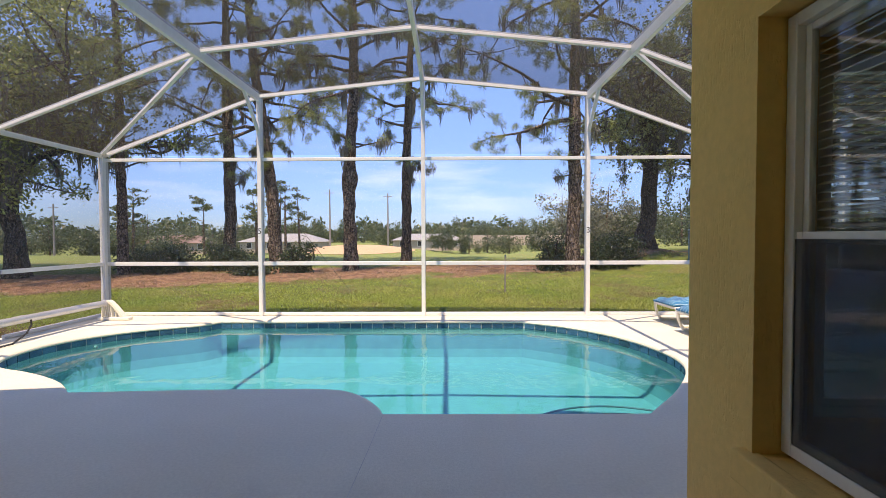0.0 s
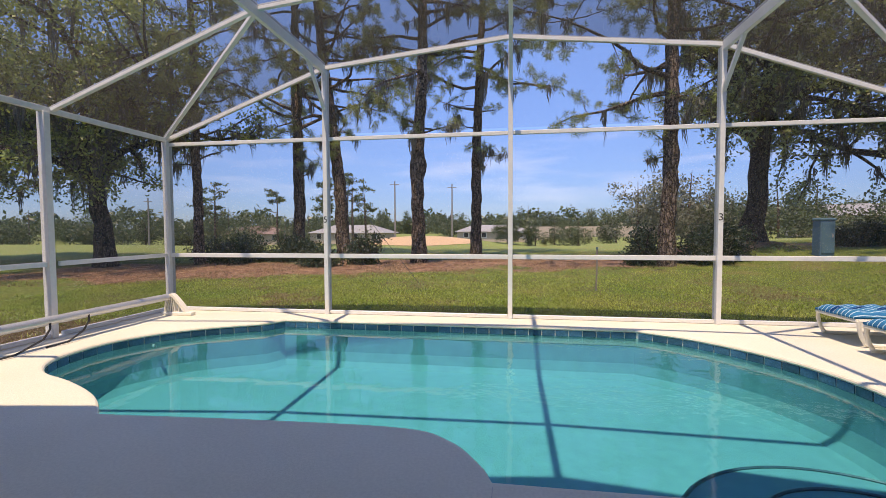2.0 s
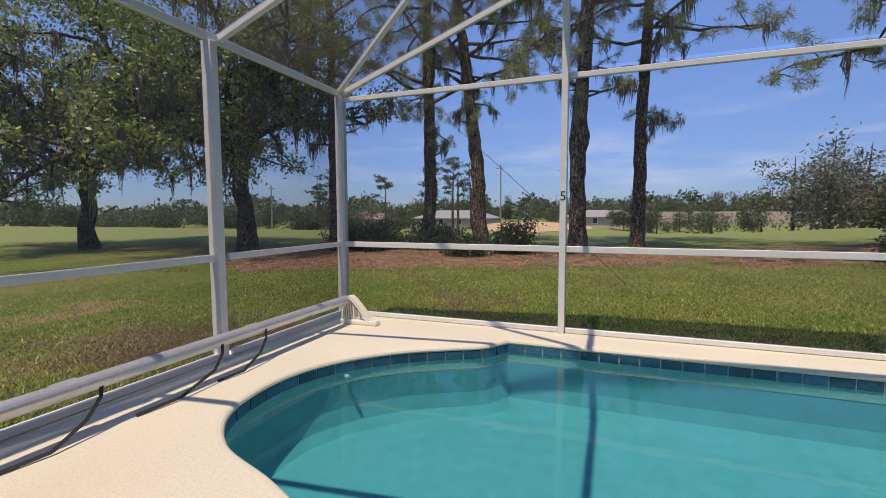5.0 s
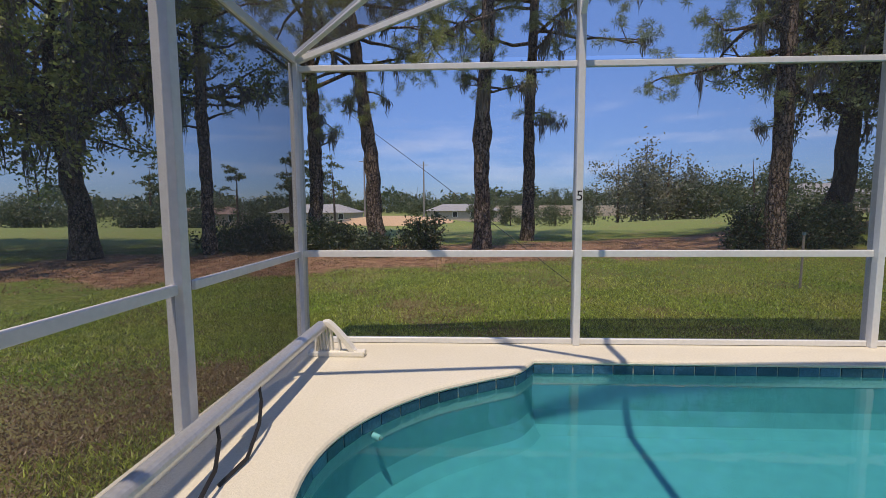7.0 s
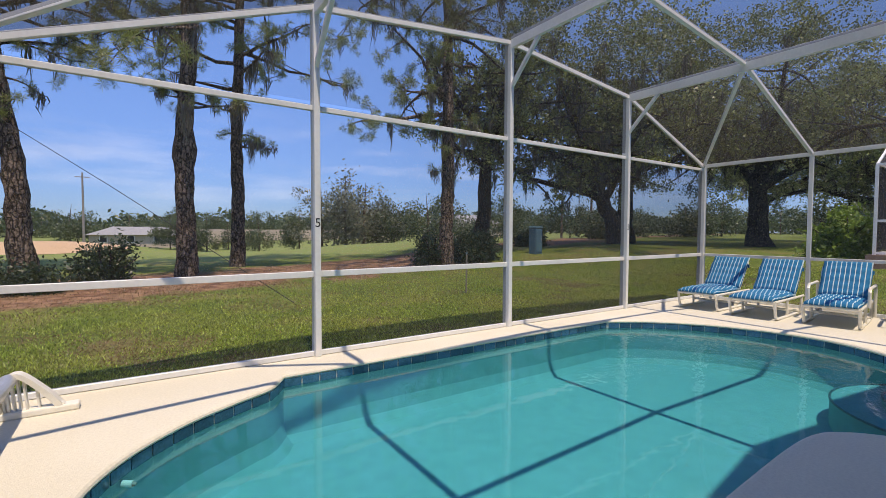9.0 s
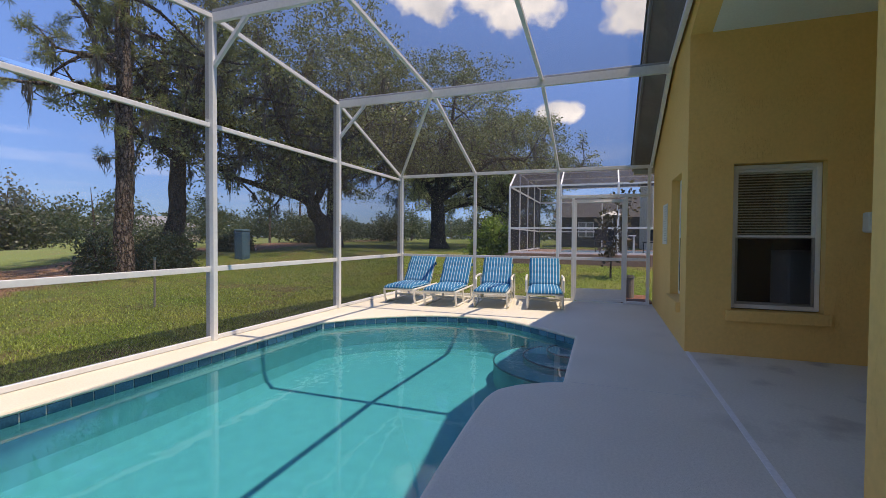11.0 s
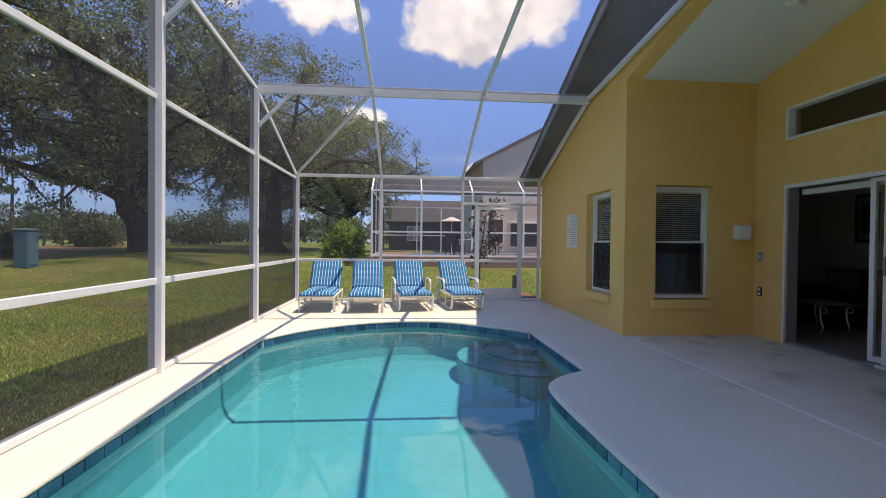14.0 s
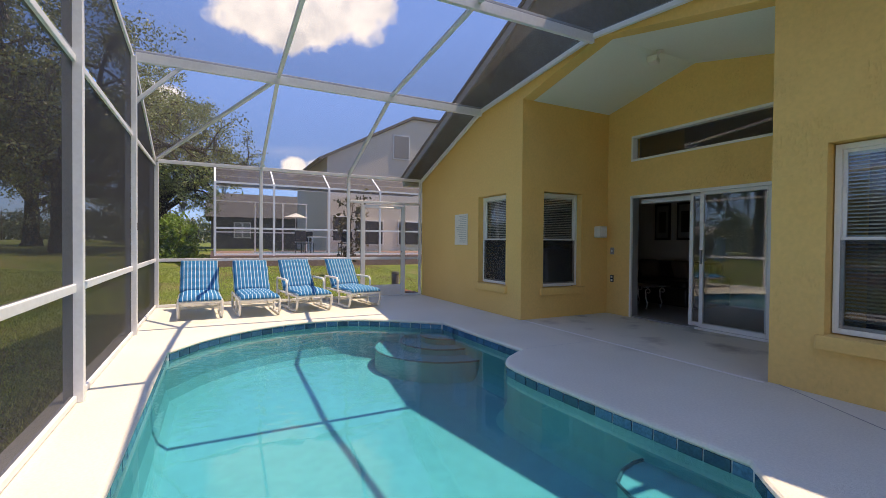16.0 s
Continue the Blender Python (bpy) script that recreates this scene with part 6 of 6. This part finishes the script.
    prism(bm, [(-11.0, 0.3), (0.75, 0.3), (0.75, 6.0), (-4.5, 8.75), (-11.0, 8.75)], "x", 21.0, 31.0)
    part("wall", bm, M_BEIGE, h)
    bm = bmesh.new()
    prism(bm, [(1.2, 5.77), (-4.45, 8.77), (-11.2, 8.77), (-11.2, 8.91), (-4.42, 8.91), (1.3, 5.87)], "x", 20.85, 31.4)
    part("roof", bm, M_SHINGLE, h)
    for yy, z, w in ((-3.7, 6.2, 0.55), (-6.6, 6.2, 0.55), (0.0, 1.2, 0.5), (-1.7, 1.0, 0.9), (-4.4, 1.0, 0.9)):
        win = part("window", boxed((20.93, yy - w, z), (21.0, yy + w, z + 1.5), 0.01), M_FRAME, h)
        part("pane", boxed((20.91, yy - w + 0.08, z + 0.08), (20.93, yy + w - 0.08, z + 1.42)), M_PLATE if z > 3 else M_DARK, win)
    # patio table, chairs and a parasol inside their enclosure
    tb = thing("patio_table", (15.6, 2.3, base), label="small white patio table", category="table")
    part("tabletop", boxed((-0.45, -0.45, 0.68), (0.45, 0.45, 0.72), 0.01), M_WHITE, tb)
    for sx in (-0.38, 0.38):
        for sy in (-0.38, 0.38):
            part("leg", tube(bmesh.new(), [(sx, sy, 0), (sx, sy, 0.68)], 0.02, 6), M_WHITE, tb)
    ch = thing("patio_chair", (14.9, 3.1, base), 20, label="dark metal patio chair", category="chair", group="patio chairs")
    part("seat", boxed((-0.25, -0.25, 0.42), (0.25, 0.25, 0.46), 0.01), M_BLACK, ch)
    part("backrest", boxed((0.22, -0.25, 0.5), (0.26, 0.25, 0.95), 0.01), M_BLACK, ch)
    for sx in (-0.22, 0.22):
        for sy in (-0.22, 0.22):
            part("leg", tube(bmesh.new(), [(sx, sy, 0), (sx, sy, 0.42)], 0.018, 6), M_BLACK, ch)
    copy_thing(ch, pose(15.0, 1.3, base, 0, 0, -30))
    copy_thing(ch, pose(16.6, 2.6, base, 0, 0, 160))
    um = thing("parasol", (19.4, 2.7, base), label="white parasol over a neighbouring patio", category="parasol")
    part("pole", tube(bmesh.new(), [(0, 0, 0), (0, 0, 1.95)], 0.02, 8), M_WHITE, um)
    part("canopy", tube(bmesh.new(), [(0, 0, 1.72), (0, 0, 1.95)], [0.62, 0.03], 8), M_IVORY, um)
    solid("pool_far", boxed((14.0, -1.0, base + 0.001), (18.4, 4.9, base + 0.004)), M_EDGE, label="strip of a neighbouring swimming pool", category="pool")


build_neighbours()


# ---- grass blades over the near lawn ----
def blades(name, x, y, high, wide, material, seed, label, category):
    """Single grass blades as one body of stuff."""
    rng = np.random.default_rng(seed)
    z = np.array([lie(a, b) for a, b in zip(x, y)])
    p = np.stack([x, y, z - 0.008], 1)
    a = rng.uniform(0, math.tau, len(p))
    w = wide * rng.uniform(0.6, 1.3, len(p))
    s = np.stack([np.cos(a) * w, np.sin(a) * w, np.zeros(len(p))], 1)
    h = high * rng.uniform(0.5, 1.3, len(p))
    tip = p + np.stack([rng.normal(0, 0.6, len(p)) * h, rng.normal(0, 0.6, len(p)) * h, h], 1)
    v = np.stack([p - s, p + s, tip], 1).reshape(-1, 3)
    me = bpy.data.meshes.new(name)
    me.vertices.add(len(v))
    me.vertices.foreach_set("co", v.astype(np.float32).ravel())
    me.loops.add(len(v))
    me.loops.foreach_set("vertex_index", np.arange(len(v), dtype=np.int32))
    me.polygons.add(len(p))
    me.polygons.foreach_set("loop_start", (np.arange(len(p)) * 3).astype(np.int32))
    me.materials.append(material)
    me.update(calc_edges=True)
    tagged(new(name, me), label, category, kind="stuff")


def worn(x, y):
    """How dry the turf is, 0 to 1: in patches, and most along the left mesh wall."""
    p = np.array([noise.noise((a * 0.55, b * 0.55, 2.0)) + 0.5 * noise.noise((a * 1.9, b * 1.9, 5.0)) for a, b in zip(x, y)])
    side = np.clip((-5.5 - x) * 2, 0, 1) * np.clip((7.4 - y) * 0.8, 0, 1) * np.clip((x + 9.5) * 0.6, 0, 1)
    return np.clip(p * 1.7 - 0.10 + side * 0.8, 0, 1)


def build_grass():
    rng = np.random.default_rng(5)
    n = 430000
    x = rng.uniform(-10, 10.5, n)
    y = 7.6 + rng.exponential(2.2, n)
    k = rng.uniform(size=n)
    left, right = k < 0.26, k > 0.86
    x[left] = -5.78 - rng.exponential(1.3, left.sum())
    y[left] = rng.uniform(3.0, 9.0, left.sum())
    x[right] = rng.uniform(5.1, 12.2, right.sum())
    y[right] = rng.uniform(1.0, 8.0, right.sum())
    keep = (y < 14.5) & (x > -12) & ((y > 7.58) | (x > 5.08) | (x < -5.76)) & ~(y > 14.2 + 0.33 * x)
    x, y = x[keep], y[keep]
    d = worn(x, y)
    u = rng.uniform(size=len(x))
    green, straw = u > d * 1.0 + 0.05, u < d * 0.7 + 0.03
    blades("grass", x[green], y[green], 0.040, 0.0075, M_BLADE, 6, "short green lawn grass", "grass")
    # fallen needles and twigs in the bed under the pines
    bx = rng.uniform(-14, 9, 45000)
    by = 14.3 + 0.33 * bx + rng.uniform(-0.6, 5.0, 45000)
    clump = np.array([noise.noise((a * 0.9, b * 0.9, 9.0)) for a, b in zip(bx, by)]) > rng.uniform(-0.5, 0.4, 45000)
    blades("needle_litter", bx[clump], by[clump], 0.035, 0.016, M_STRAW, 8, "fallen pine needles in the brown bed", "litter")
    blades("dry_grass", x[straw], y[straw], 0.026, 0.011, M_STRAW, 7, "dry straw and dead leaves in the lawn", "grass")


build_grass()


# ---- waterline tiles, one by one ----
def build_pool_fittings():
    for x, y, z, nx, ny in ((-4.60, 5.92, -0.16, 1, -0.7),):
        c = thing("pool_inlet", (x, y, z), label="small white return inlet in the pool wall", category="pool inlet", group="pool inlets")
        part("ring", tube(bmesh.new(), [(-nx * 0.03, -ny * 0.03, 0), (nx * 0.02, ny * 0.02, 0)], 0.02, 14), M_WHITE, c)
        part("eyeball", tube(bmesh.new(), [(nx * 0.02, ny * 0.02, 0), (nx * 0.035, ny * 0.035, 0)], [0.014, 0.008], 12), M_PLATE, c)


build_pool_fittings()


def build_tiles():
    loop = inset(RIM, 0.021)
    pts = loop + loop[:1]
    seg = [(b - a).length for a, b in zip(pts, pts[1:])]
    total = sum(seg)
    count = int(total / 0.168)
    bm = boxed((-0.0785, -0.004, -0.077), (0.0785, 0.008, 0.0), 0.003)
    me = bpy.data.meshes.new("tile")
    bm.to_mesh(me)
    bm.free()
    me.materials.append(M_TILE)
    bm = bmesh.new()
    grout = inset(RIM, 0.018)
    top, low = [bm.verts.new((p.x, p.y, -0.040)) for p in grout], [bm.verts.new((p.x, p.y, -0.215)) for p in grout]
    for i in range(len(grout)):
        j = (i + 1) % len(grout)
        bm.faces.new((top[i], low[i], low[j], top[j]))
    band = part("tile_band", bm, M_GROUT, POOL_SHELL, "pale grout behind the tiles")
    cum = np.concatenate([[0], np.cumsum(seg)])
    for row in (0,):
        for k in range(count):
            s = (k + 0.5) * total / count
            i = min(int(np.searchsorted(cum, s)) - 1, len(seg) - 1)
            f = (s - cum[i]) / seg[i]
            p = pts[i].lerp(pts[i + 1], f)
            d = (pts[i + 1] - pts[i]).normalized()
            o = new("tile", me)
            o.parent = band
            # the tile's face looks into the pool, to the right of the way round
            o.matrix_basis = pose(p.x + d.y * 0.006, p.y - d.x * 0.006, -0.047 - row * 0.083, 0, 0, math.degrees(math.atan2(d.y, d.x)) + 180)


build_tiles()
